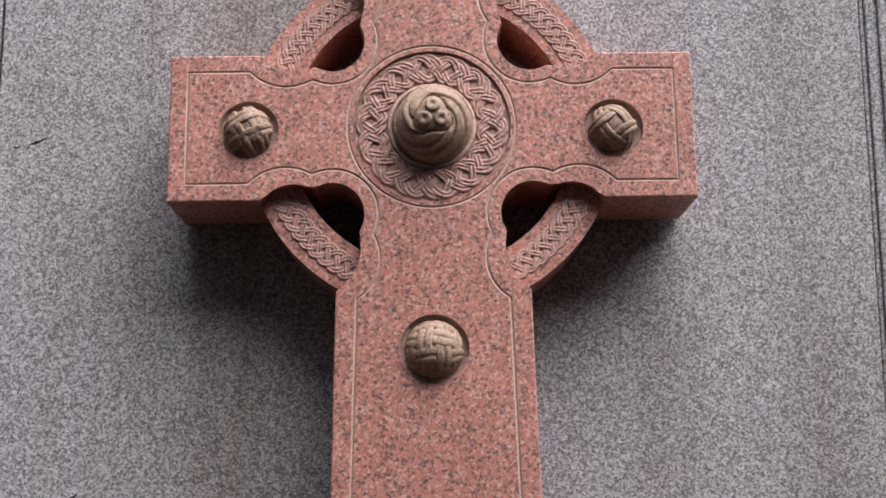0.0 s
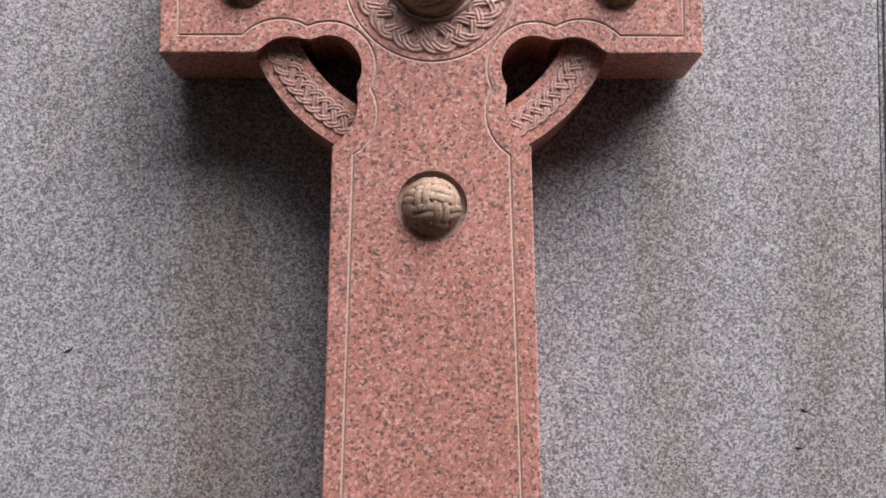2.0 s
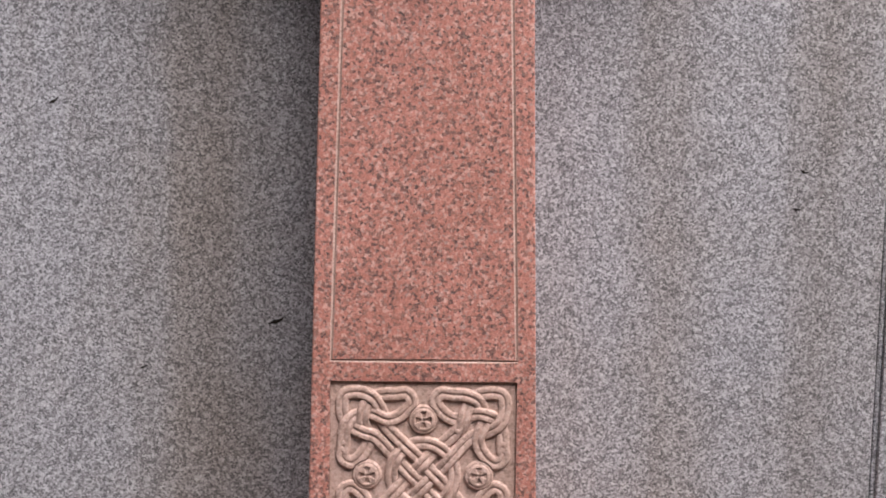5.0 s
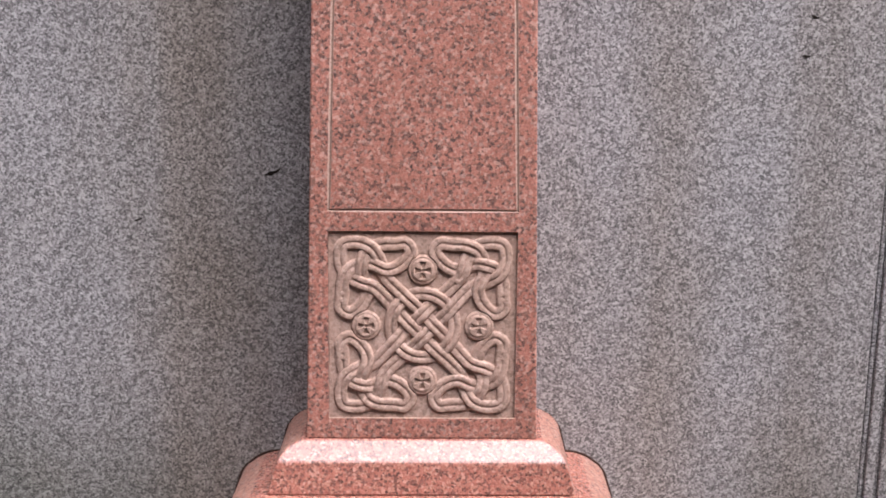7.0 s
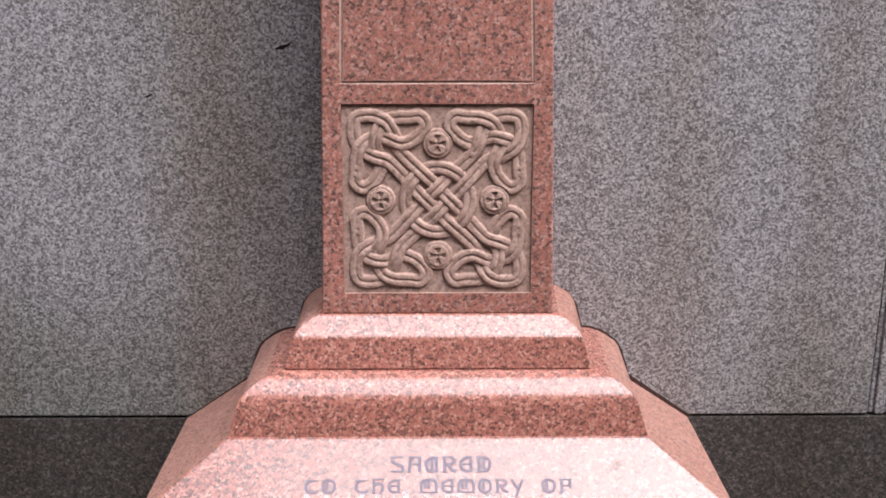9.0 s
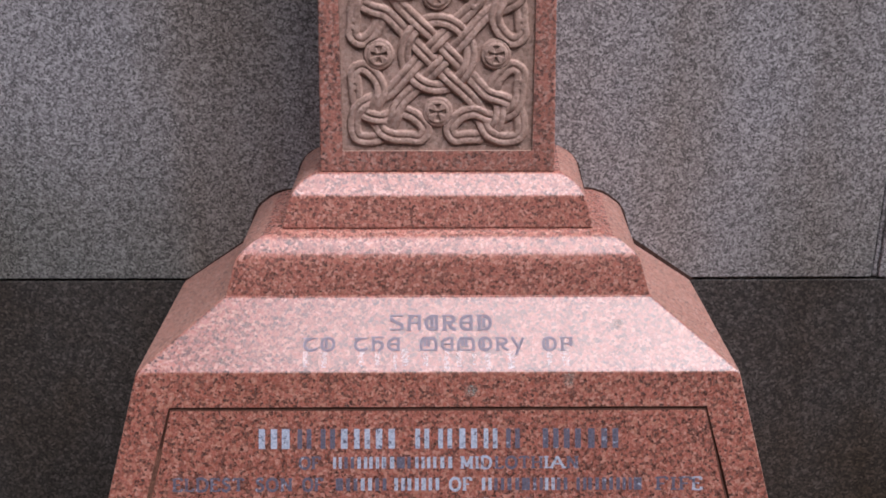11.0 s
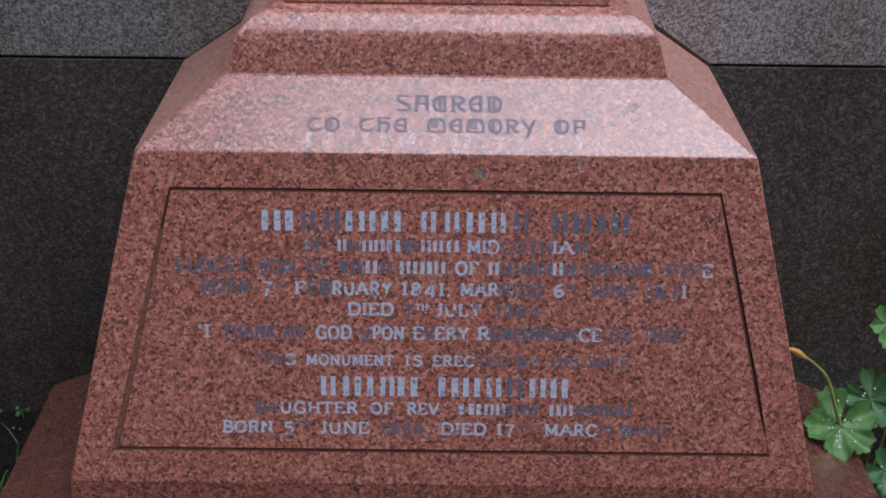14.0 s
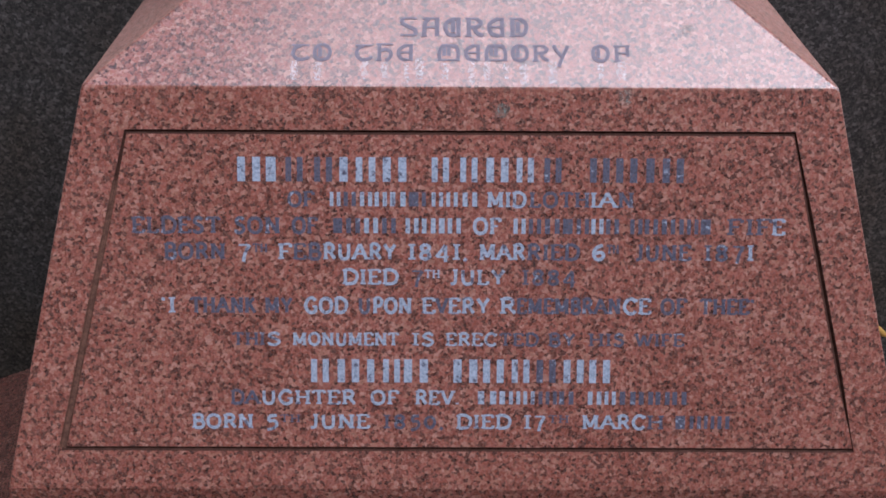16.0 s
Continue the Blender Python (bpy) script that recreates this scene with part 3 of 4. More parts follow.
UNCIAL = {k: v for k, v in (line.split(" ", 1) for line in """S .95: .9,.95 .18,.95|.18,.95 .1,.72|~.1,.72 .45,.52 .82,.34 .84,.05|.84,.05 .04,.05
A .95: .05,.95 .95,.95|.82,.95 .82,0|~.42,.95 .2,.7 .14,.0|.18,.48 .82,.48|0,.02 .28,.02
C .92: ~.6,.95 .2,.75 .1,.45 .25,.12 .6,.04|.4,.95 .9,.95|.4,.04 .9,.04|.78,.95 .78,.04|.5,.8 .5,.2
R .95: .2,0 .2,.95|.02,.95 .6,.95|~.6,.95 .84,.72 .6,.5 .2,.48|~.5,.48 .6,.2 .95,.02|.02,.02 .36,.02
E .92: ~.6,.95 .2,.75 .1,.45 .25,.12 .6,.04|.4,.95 .9,.95|.4,.04 .9,.04|.78,.95 .78,.04|.14,.5 .78,.5
D .98: .2,0 .2,.95|.02,.95 .55,.95|.02,.04 .55,.04|~.55,.95 .85,.75 .92,.45 .8,.16 .55,.04|.48,.8 .48,.2
T .95: .02,.92 .95,.92|~.5,.92 .16,.7 .12,.3 .4,.04 .8,.1 .92,.24
O .95: ~.47,.98 .16,.82 .08,.5 .16,.16 .47,.02 .78,.16 .88,.5 .78,.82 .47,.98|.36,.8 .36,.2
H .95: .2,0 .2,1|~.2,.58 .55,.68 .82,.5 .78,.2 .55,-.04|.02,1 .95,1|.02,.02 .36,.02
M 1.3: ~.65,.95 .25,.85 .12,.45 .16,.04|~.65,.95 1.05,.85 1.18,.45 1.14,.04|.65,.95 .65,.3|.02,.04 1.28,.04|.2,.95 1.1,.95|.4,.8 .4,.3
Y .9: .05,.95 .45,.3|~.85,.95 .6,.4 .3,-.35|0,.95 .2,.95
F .95: .2,0 .2,.95|.02,.95 .95,.95|.2,.5 .78,.5|.78,.95 .78,.3|.02,.02 .4,.02""".splitlines())}


def letter_mesh(char, x0, width, height, base, alphabet, weight):
    """One letter cut in strokes with small feet; returns corners (x, y, lift) and faces."""
    size, strokes = alphabet[char].split(":")
    sx = width / float(size)
    half = weight * height / 2
    co, f = [], []
    runs = []
    for stroke in strokes.strip().split("|"):
        pts = [tuple(float(q) for q in p.split(",")) for p in stroke.lstrip("~").split(" ")]
        if stroke.startswith("~"):
            pts = [tuple(p) for p in smooth_path(pts, step=4)]
        runs.append([(x0 + x * sx, base + y * height) for x, y in pts])
        if alphabet is ROMAN and not stroke.startswith("~"):
            # feet across the ends of upright strokes
            for (x, y), (p, q) in ((pts[0], pts[-1]), (pts[-1], pts[0])):
                if y in (0, 1) and abs(y - q) > 0.6 and char not in ",.'" and not (char in "MNVWA" and (y == 0) == (char in "MNVW") and 0.2 < x < float(size) - 0.2):
                    runs.append([(x0 + (x - 0.17) * sx, base + (0.035 if y == 0 else 0.965) * height), (x0 + (x + 0.17) * sx, base + (0.035 if y == 0 else 0.965) * height)])
    for i, run in enumerate(runs):
        thick = half * (0.55 if len(run) == 2 and run[0][1] == run[1][1] else 1.0)
        lift = 0.0005 + 0.00004 * i
        k, last = len(co), len(run) - 1
        for j, (x, y) in enumerate(run):
            (ax, ay), (bx, by) = run[max(j - 1, 0)], run[min(j + 1, last)]
            d = math.hypot(bx - ax, by - ay) or 1e-6
            nx, ny = -(by - ay) / d * thick, (bx - ax) / d * thick
            co += [(x + nx, y + ny, lift), (x - nx, y - ny, lift), (x + nx, y + ny, -0.001), (x - nx, y - ny, -0.001)]
        for j in range(last):
            q = k + 4 * j
            f += [(q, q + 1, q + 5, q + 4), (q + 2, q, q + 4, q + 6), (q + 1, q + 3, q + 7, q + 5)]
    return co, f


def inscription_line(place, v0, v1, text, owner=None, pale=None):
    """One line of letters between the depths v0 and v1 below the edge of a face: words with tone, start and end."""
    if v1 - v0 < 0.027 and not pale:
        v0, v1 = v0 + 0.08 * (v1 - v0), v1 - 0.09 * (v1 - v0)
    for item in text.split("; "):
        word, tone, x0, x1 = item.split(" ")
        x0, x1 = float(x0), float(x1)
        co, f = [], []
        if word == "#":
            w = x1 - x0
            for a, b in ([(x0, x1)] if w < 0.013 else [(x0, x0 + 0.34 * w), (x1 - 0.34 * w, x1)]):
                f += [tuple(i + len(co) for i in q) for q in ((0, 1, 2, 3), (0, 4, 5, 1), (1, 5, 6, 2), (2, 6, 7, 3), (3, 7, 4, 0))]
                co += [(x, -v, h) for h in (0.0007, -0.001) for x, v in ((a, v1), (b, v1), (b, v0), (a, v0))]
        else:
            h = (v1 - v0) * (0.55 if word.endswith("^") else 1.0)
            word = word.rstrip("^")
            alphabet = UNCIAL if pale and owner is die else ROMAN
            sizes = [float(alphabet[c].split(":")[0]) for c in word]
            unit = (x1 - x0) / (sum(sizes) + 0.2 * (len(word) - 1))
            x = x0
            for c, w in zip(word, sizes):
                q, g = letter_mesh(c, x, w * unit, h, -v0 - h, alphabet, 0.2 if alphabet is UNCIAL else 0.23)
                f += [tuple(i + len(co) for i in k) for k in g]
                co += q
                x += (w + 0.2) * unit
        me = bpy.data.meshes.new("lettering")
        me.from_pydata([tuple(place @ Vector(c)) for c in co], [], f)
        part("lettering", me, pale or (lead_faded if tone == "f" else lead_bright), owner or die,
             "cut grey letters" if pale else "dark empty letter sockets" if tone == "f" else "pale inlaid lead letters")


inscription_line(FACE, 0.0300, 0.0600, "# p -0.273 -0.245; # p -0.238 -0.226; # f -0.214 -0.193; # f -0.179 -0.157; # p -0.148 -0.138; # p -0.128 -0.104; # p -0.095 -0.066; # p -0.035 -0.014; # p 0.000 0.021; # p 0.032 0.059; # p 0.069 0.090; # f 0.103 0.124; # f 0.159 0.183; # f 0.191 0.217; # f 0.228 0.238; # f 0.248 0.274")
inscription_line(FACE, 0.0710, 0.0920, "OF f -0.211 -0.180; # p -0.160 -0.147; # f -0.143 -0.128; # p -0.123 -0.108; # p -0.105 -0.090; # p -0.086 -0.067; # f -0.063 -0.051; # f -0.047 -0.042; # p -0.035 -0.021; # p -0.017 -0.003; # p 0.003 0.021; MID p 0.034 0.080; LOTH f 0.086 0.158; IA p 0.161 0.191; N f 0.195 0.213")
inscription_line(FACE, 0.1030, 0.1255, "ELDEST f -0.403 -0.296; SON f -0.277 -0.222; OF f -0.206 -0.176; # f -0.156 -0.145; # f -0.140 -0.123; # p -0.118 -0.101; # f -0.096 -0.079; # p -0.067 -0.051; # p -0.047 -0.030; # p -0.026 -0.019; # p -0.015 0.001; OF p 0.017 0.050; # p 0.066 0.081; # f 0.085 0.100; # f 0.105 0.123; # f 0.127 0.139; # f 0.144 0.159; # p 0.162 0.177; # f 0.180 0.196; # f 0.210 0.225; # f 0.228 0.244; # f 0.249 0.255; # f 0.260 0.276; # f 0.280 0.294; # f 0.297 0.309; FIF f 0.331 0.384; E p 0.386 0.400")
inscription_line(FACE, 0.1355, 0.1575, "BORN f -0.364 -0.290; 7 p -0.274 -0.258; TH^ f -0.255 -0.238; F p -0.223 -0.208; EB f -0.205 -0.172; RUARY p -0.168 -0.079; 1841, p -0.063 0.010; MAR p 0.025 0.080; RIED f 0.084 0.147; 6 p 0.163 0.180; TH^ f 0.182 0.196; JUNE f 0.217 0.285; 187 f 0.303 0.352; 1 p 0.356 0.363")
inscription_line(FACE, 0.1675, 0.1885, "DIED p -0.144 -0.077; 7 f -0.060 -0.045; TH^ p -0.043 -0.025; JULY p -0.012 0.056; 1884 f 0.078 0.144")
inscription_line(FACE, 0.2030, 0.2250, "'I p -0.370 -0.353; THANK f -0.333 -0.253; MY f -0.241 -0.208; GOD p -0.192 -0.140; U f -0.125 -0.111; PON p -0.107 -0.060; E p -0.046 -0.031; V f -0.029 -0.015; ERY p -0.013 0.037; R p 0.051 0.070; EMEMBRAN f 0.072 0.200; CE p 0.204 0.237; OF f 0.251 0.282; THEE' f 0.300 0.366")
inscription_line(FACE, 0.2475, 0.2655, "THI f -0.282 -0.243; S p -0.239 -0.222; MONUMENT p -0.207 -0.076; IS p -0.058 -0.031; EREC p -0.016 0.046; TED f 0.051 0.098; BY f 0.112 0.145; HIS f 0.162 0.206; WIFE f 0.220 0.280")
inscription_line(FACE, 0.2820, 0.3115, "# p -0.185 -0.163; # p -0.152 -0.125; # p -0.115 -0.106; # p -0.095 -0.074; # p -0.069 -0.039; # p -0.007 0.023; # p 0.030 0.056; # p 0.066 0.088; # f 0.097 0.121; # p 0.131 0.156; # p 0.163 0.189")
inscription_line(FACE, 0.3210, 0.3410, "DA f -0.285 -0.251; UGHTER p -0.247 -0.130; OF p -0.110 -0.076; REV. p -0.054 0.000; # p 0.024 0.047; # p 0.051 0.058; # p 0.063 0.077; # p 0.081 0.095; # f 0.100 0.105; # f 0.109 0.123; # f 0.126 0.144; # p 0.162 0.179; # p 0.183 0.197; # f 0.202 0.222; # f 0.226 0.244; # f 0.247 0.265; # f 0.268 0.286")
inscription_line(FACE, 0.3520, 0.3720, "BORN p -0.334 -0.259; 5 p -0.243 -0.227; TH^ f -0.224 -0.200; JUNE p -0.187 -0.113; 1850, f -0.094 -0.019; DIED p -0.002 0.065; 17 p 0.083 0.109; TH^ f 0.113 0.138; MARC p 0.156 0.234; H f 0.238 0.257; # f 0.273 0.285; # f 0.291 0.305; # f 0.309 0.322; # f 0.326 0.341")

inscription_line(SLOPE, 0.034, 0.061, "SACRED p -0.076 0.083", die, cut_grey)
inscription_line(SLOPE, 0.073, 0.096, "TO p -0.208 -0.159; THE p -0.130 -0.058; MEMORY p -0.029 0.133; OF p 0.161 0.209", die, cut_grey)
inscription_line(PLINTH, 0.028, 0.052, "AND p -0.140 -0.085; THEIR p -0.070 0.010; DAUGHTER p 0.025 0.155", plinth, cut_grey)

# pale lime that has run down from the letters, lichen spots, and a dark strip for the shadow in the joint under the
# block
def stain(name, color, strength, scale):
    """A thin crust, patchy, with worn edges."""
    mat, n, l, bsdf = material(name)
    co = n.new("ShaderNodeTexCoord")
    spots = tex(n, l, "ShaderNodeTexNoise", scale, co.outputs["Object"], Detail=4.0, Roughness=0.7)
    rs = ramp(n, [(0.38, (0, 0, 0)), (0.68, (strength,) * 3)])
    l.new(spots.outputs[0], rs.inputs[0])
    xyz = n.new("ShaderNodeSeparateXYZ")
    l.new(co.outputs["Generated"], xyz.inputs[0])
    fade = ramp(n, [(0.0, (0, 0, 0)), (0.3, (1, 1, 1)), (0.7, (1, 1, 1)), (1.0, (0, 0, 0))])
    l.new(xyz.outputs[0], fade.inputs[0])
    l.new(mix(n, l, 1.0, rs.outputs[0], fade.outputs[0], "MULTIPLY"), bsdf.inputs["Alpha"])
    bsdf.inputs["Base Color"].default_value = (*color, 1)
    bsdf.inputs["Roughness"].default_value = 0.9
    return mat


def crust(place, x0, x1, v0, v1, mat, name, label, seed, owner):
    """A flat uneven patch lying on a face."""
    rnd = random.Random(seed)
    k = 10
    co = []
    for i in range(k + 1):
        v, w = v0 + (v1 - v0) * i / k, rnd.uniform(0.75, 1.1) * (1 - 0.4 * (i / k) ** 2)
        mid, half = (x0 + x1) / 2 + rnd.uniform(-0.1, 0.1) * (x1 - x0), (x1 - x0) / 2 * w
        co += [(mid - half, -v, 0.0004), (mid, -v, 0.0005), (mid + half, -v, 0.0004)]
    me = bpy.data.meshes.new(name)
    me.from_pydata([tuple(place @ Vector(c)) for c in co], [], [(3 * i + a, 3 * i + 3 + a, 3 * i + 4 + a, 3 * i + 1 + a) for i in range(k) for a in (0, 1)])
    ob = part(name, me, mat, owner, label)
    ob.visible_shadow = False
    return ob


lime, lichen = stain("lime_crust", (0.8, 0.74, 0.74), 0.75, 260), stain("grey_lichen", (0.22, 0.25, 0.22), 0.7, 200)
rnd = random.Random(21)
for k, x in enumerate((-0.205, -0.176, -0.118, -0.092, -0.066, -0.05, -0.018, 0.012, 0.032, 0.056, 0.078, 0.112, 0.17, 0.196)):
    crust(SLOPE, x - rnd.uniform(0.004, 0.009), x + rnd.uniform(0.004, 0.009), rnd.uniform(0.092, 0.1), rnd.uniform(0.118, 0.131), lime, "lime_run", "pale lime run below the letters", k, die)
for k, (x, v, r) in enumerate(((0.05, -0.027, 0.012), (0.20, -0.043, 0.013), (-0.33, 0.115, 0.008), (0.28, 0.05, 0.01))):
    crust(FACE if k < 2 else SLOPE, x - r, x + r, v - 0.7 * r, v + 0.7 * r, lichen, "lichen_spot", "small grey lichen spot", 40 + k, die)
# solid dark strip that paints the shadow of the open joint
part("joint_shadow", box(-0.13, 0.035, -0.3985, -0.392, 0.2575, 0.2635, 0.001), joint_mat, base, "dark strip standing for shadow in an open mortar joint")

# ---------------------------------------------------------------- the cross
CZ = 2.467
cross = thing("celtic_cross", "pink granite ringed cross with carved bosses against the wall", "stone cross")


def quarter(edge, bend, cusp_a, centre, radius, cusp_b, end, lobes):
    """From the arm's edge round the hollow to the shaft, in the lower right quarter: lobe, hollow, lobe."""
    a0 = math.atan2(cusp_a[1] - centre[1], cusp_a[0] - centre[0])
    a1 = math.atan2(cusp_b[1] - centre[1], cusp_b[0] - centre[0])
    a1 += 2 * math.pi if a1 < a0 else 0
    hollow = [(centre[0] + radius * math.cos(a0 + (a1 - a0) * i / 20), centre[1] + radius * math.sin(a0 + (a1 - a0) * i / 20)) for i in range(21)]
    return [edge] + arc(bend, cusp_a, -lobes[0], 8) + hollow + arc(cusp_b, end, -lobes[1], 8)[1:] + [end]


def outline(arm, half, bend, cusp_a, radius, cusp_b, end, foot, top_end, top, lobes):
    """The whole cross outline about its centre, clockwise from the right arm, as (x, z)."""
    low = quarter((arm, -half), bend, cusp_a, (0.174, -0.158), radius, cusp_b, end, lobes)
    high = [(x, -z) for x, z in quarter((arm, -half), bend, cusp_a, (0.174, -0.158), radius, cusp_b, top_end, lobes)]
    right = high[::-1] + low
    right = [top] + right + [foot]
    pts = right + [(-x, z) for x, z in right[::-1]]
    return [(x, z + CZ) for x, z in pts]


FOOT_Z = 1.038
body_line = outline(0.46, 0.133, (0.298, -0.133), (0.205, -0.111), 0.0563, (0.127, -0.189), (0.167, -0.293), (0.189, FOOT_Z - CZ), (0.150, -0.293), (0.152, 0.46), (0.020, 0.022))
cut_line = outline(0.428, 0.102, (0.320, -0.102), (0.2095, -0.0863), 0.0800, (0.1023, -0.1935), (0.131, -0.307), (0.1505, 1.417 - CZ), (0.118, -0.307), (0.120, 0.43), (0.020, 0.024))
body = part("cross_body", prism(body_line, 0.0, 0.168, 0.003), pink_granite, cross)


def dense(points, step=0.05):
    out = []
    for a, b in zip(points, points[1:] + points[:1]):
        k = max(1, int(math.dist(a, b) / step))
        out += [(a[0] + (b[0] - a[0]) * i / k, a[1] + (b[1] - a[1]) * i / k) for i in range(k)]
    return out


def disc(x, z, r, y0, y1, n=48):
    return prism([(x + r * math.cos(2 * math.pi * i / n), z + r * math.sin(2 * math.pi * i / n)) for i in range(n)], y0, y1)


PANEL = (-0.152, 0.152, 1.073, 1.3835)
cutters = [
    tube([(x, -0.0012, z) for x, z in dense(cut_line)], 0.0042, True),
    tube([(0.1475 * math.cos(2 * math.pi * i / 72), 0.0, CZ + 0.1475 * math.sin(2 * math.pi * i / 72)) for i in range(72)], 0.0028, True),
    disc(-0.3205, CZ - 0.005, 0.0525, -0.02, 0.012), disc(0.318, CZ - 0.007, 0.0525, -0.02, 0.012), disc(0.0, 2.0735, 0.0595, -0.02, 0.012),
    box(PANEL[0], PANEL[1], -0.02, 0.0065, PANEL[2], PANEL[3]),
]
ann = bmesh.new()
nn = 72
vr = [[ann.verts.new((r * math.cos(2 * math.pi * i / nn), y, CZ + r * math.sin(2 * math.pi * i / nn))) for i in range(nn)] for r, y in ((0.066, -0.02), (0.138, -0.02), (0.138, 0.008), (0.066, 0.008))]
for k in range(4):
    for i in range(nn):
        ann.faces.new((vr[k][i], vr[k][(i + 1) % nn], vr[(k + 1) % 4][(i + 1) % nn], vr[(k + 1) % 4][i]))
cutters.append(ann)
carve(body, cutters, [cut_stone, cut_stone, carved_granite, carved_granite, carved_granite, carved_granite, carved_granite])

# knotwork panel at the shaft's foot
def knot_panel():
    half = 0.1395
    n = 380
    xs = zs = np.linspace(-1.08, 1.08, n)
    # in each corner a loop from the diagonal pair round the corner, and a closed figure with a lobe on either side
    hoop = [(0.42, 0.54), (0.49, 0.72), (0.58, 0.88), (0.74, 0.95), (0.92, 0.92)]
    hoop += [(z, x) for x, z in hoop[-2::-1]]
    side = [(0.93, 0.33), (0.92, 0.50), (0.84, 0.65), (0.62, 0.71), (0.42, 0.64), (0.26, 0.69), (0.14, 0.83), (0.20, 0.94)]
    figure = side + [(z, x) for x, z in side]
    strands = []
    for sx in (1, -1):
        # one endless band: round a corner, across the middle, round the corner across, and back
        band_line = [(sx * x, z) for x, z in hoop] + [(sx * 0.25, 0.11), (sx * 0.07, -0.07), (sx * -0.11, -0.25)]
        band_line += [(-x, -z) for x, z in band_line]
        ring = smooth_path(band_line, True, 7)
        strands.append(np.concatenate([ring, ring[:1]]))
        for sz in (1, -1):
            ring = smooth_path([(sx * x, sz * z) for x, z in figure], True, 6)
            strands.append(np.concatenate([ring, ring[:1]]))
    strands.append(np.array([(0.37 * math.cos(a), 0.37 * math.sin(a)) for a in np.linspace(0.3, 0.3 + 2 * math.pi, 60)]))
    H = strand_relief(strands, 0.078, xs, zs, 0.36)
    X, Z = np.meshgrid(xs, zs)
    grain = np.random.rand(n, n) * 0.06
    for cx, cz in ((0, 0.64), (0, -0.64), (0.655, 0), (-0.655, 0)):
        r = np.hypot(X - cx, Z - cz) / 0.172
        a = np.arctan2(Z - cz, X - cx)
        flower = 0.42 * (np.abs(np.cos(2 * a)) > 0.72) * (r > 0.16) * (r < 0.55) + 0.3 * (r < 0.12)
        button = np.where(r < 1, 0.95 * np.sqrt(np.clip(1 - r ** 6, 0, 1)) - 0.18 * np.exp(-((r - 0.8) / 0.07) ** 2) - flower, 0)
        H = np.where(r < 1, button, H)
    y = 0.0052 - 0.0066 * (H + grain)
    mid = ((PANEL[0] + PANEL[1]) / 2, (PANEL[2] + PANEL[3]) / 2)
    return relief_mesh("knotwork_panel", np.stack([mid[0] + X * half, y, mid[1] + Z * half * 1.028], -1))


part("knotwork_panel", knot_panel(), carved_granite, cross, "square panel of carved interlace with four round flowers", True)


# knots round the centre
def roundel():
    n, m, knots = 1000, 60, 7
    t, v = np.meshgrid(np.linspace(0, 2 * math.pi, n), np.linspace(-1, 1, m))
    span = 2 * math.pi * 0.106 / 0.0305 / knots
    xs, zs = np.linspace(0, span, 130), np.linspace(-1, 1, 90)
    p = np.linspace(-span, 2 * span, 240)
    tile = strand_relief([np.stack([p, 0.7 * np.sin(2 * math.pi * p / span + q)], -1) for q in (0.0, 1.05, math.pi, math.pi + 1.05)], 0.2, xs, zs, 0.25)
    u = (t - 0.2) * knots / (2 * math.pi) % 1.0
    H = tile[np.clip(((v + 1) / 2 * 89).astype(int), 0, 89), np.clip((u * 130).astype(int), 0, 129)]
    H = H * np.clip((1 - np.abs(v)) * 9, 0, 1)
    r = 0.106 + 0.0305 * v
    wear = 0.12 * np.random.rand(m, n)
    y = 0.0062 - 0.0058 * H - 0.0025 * wear
    return relief_mesh("plaited_band", np.stack([r * np.cos(t), y, CZ + r * np.sin(t)], -1))


part("plaited_band", roundel(), worn_granite, cross, "ring of carved knots round the central boss", True)


def iris(px, pz, arms, twist, inner, eyes):
    """Height of overlapping curved bands that wheel round a middle with raised round eyes."""
    r, a = np.hypot(px, pz), np.arctan2(pz, px)
    p = (arms * a / (2 * math.pi) + twist * r) % 1.0
    H = 0.35 + 0.6 * p ** 0.7 - 0.6 * np.exp(-((p - 0.5) / 0.08) ** 2) - 0.9 * np.exp(-((p - 0.95) / 0.09) ** 2)
    H = np.where(r > 0.93, 0.45 + 0.3 * np.exp(-((r - 0.97) / 0.03) ** 2), H)
    edge = inner * (1 - 0.16 * np.cos(arms * (a + math.pi / 2)))
    mid = np.where(r < edge, 0.35, H) - 0.5 * np.exp(-((r - edge) / 0.022) ** 2)
    for k in range(eyes):
        b = math.pi / 2 + 2 * math.pi * k / max(eyes, 1)
        e = np.hypot(px - 0.48 * inner * math.cos(b), pz - 0.48 * inner * math.sin(b)) / (0.38 * inner)
        mid = np.where(e < 1, 0.45 + 0.55 * np.sqrt(np.clip(1 - e ** 4, 0, 1)) - 0.45 * np.exp(-(e / 0.4) ** 2), mid)
    return mid


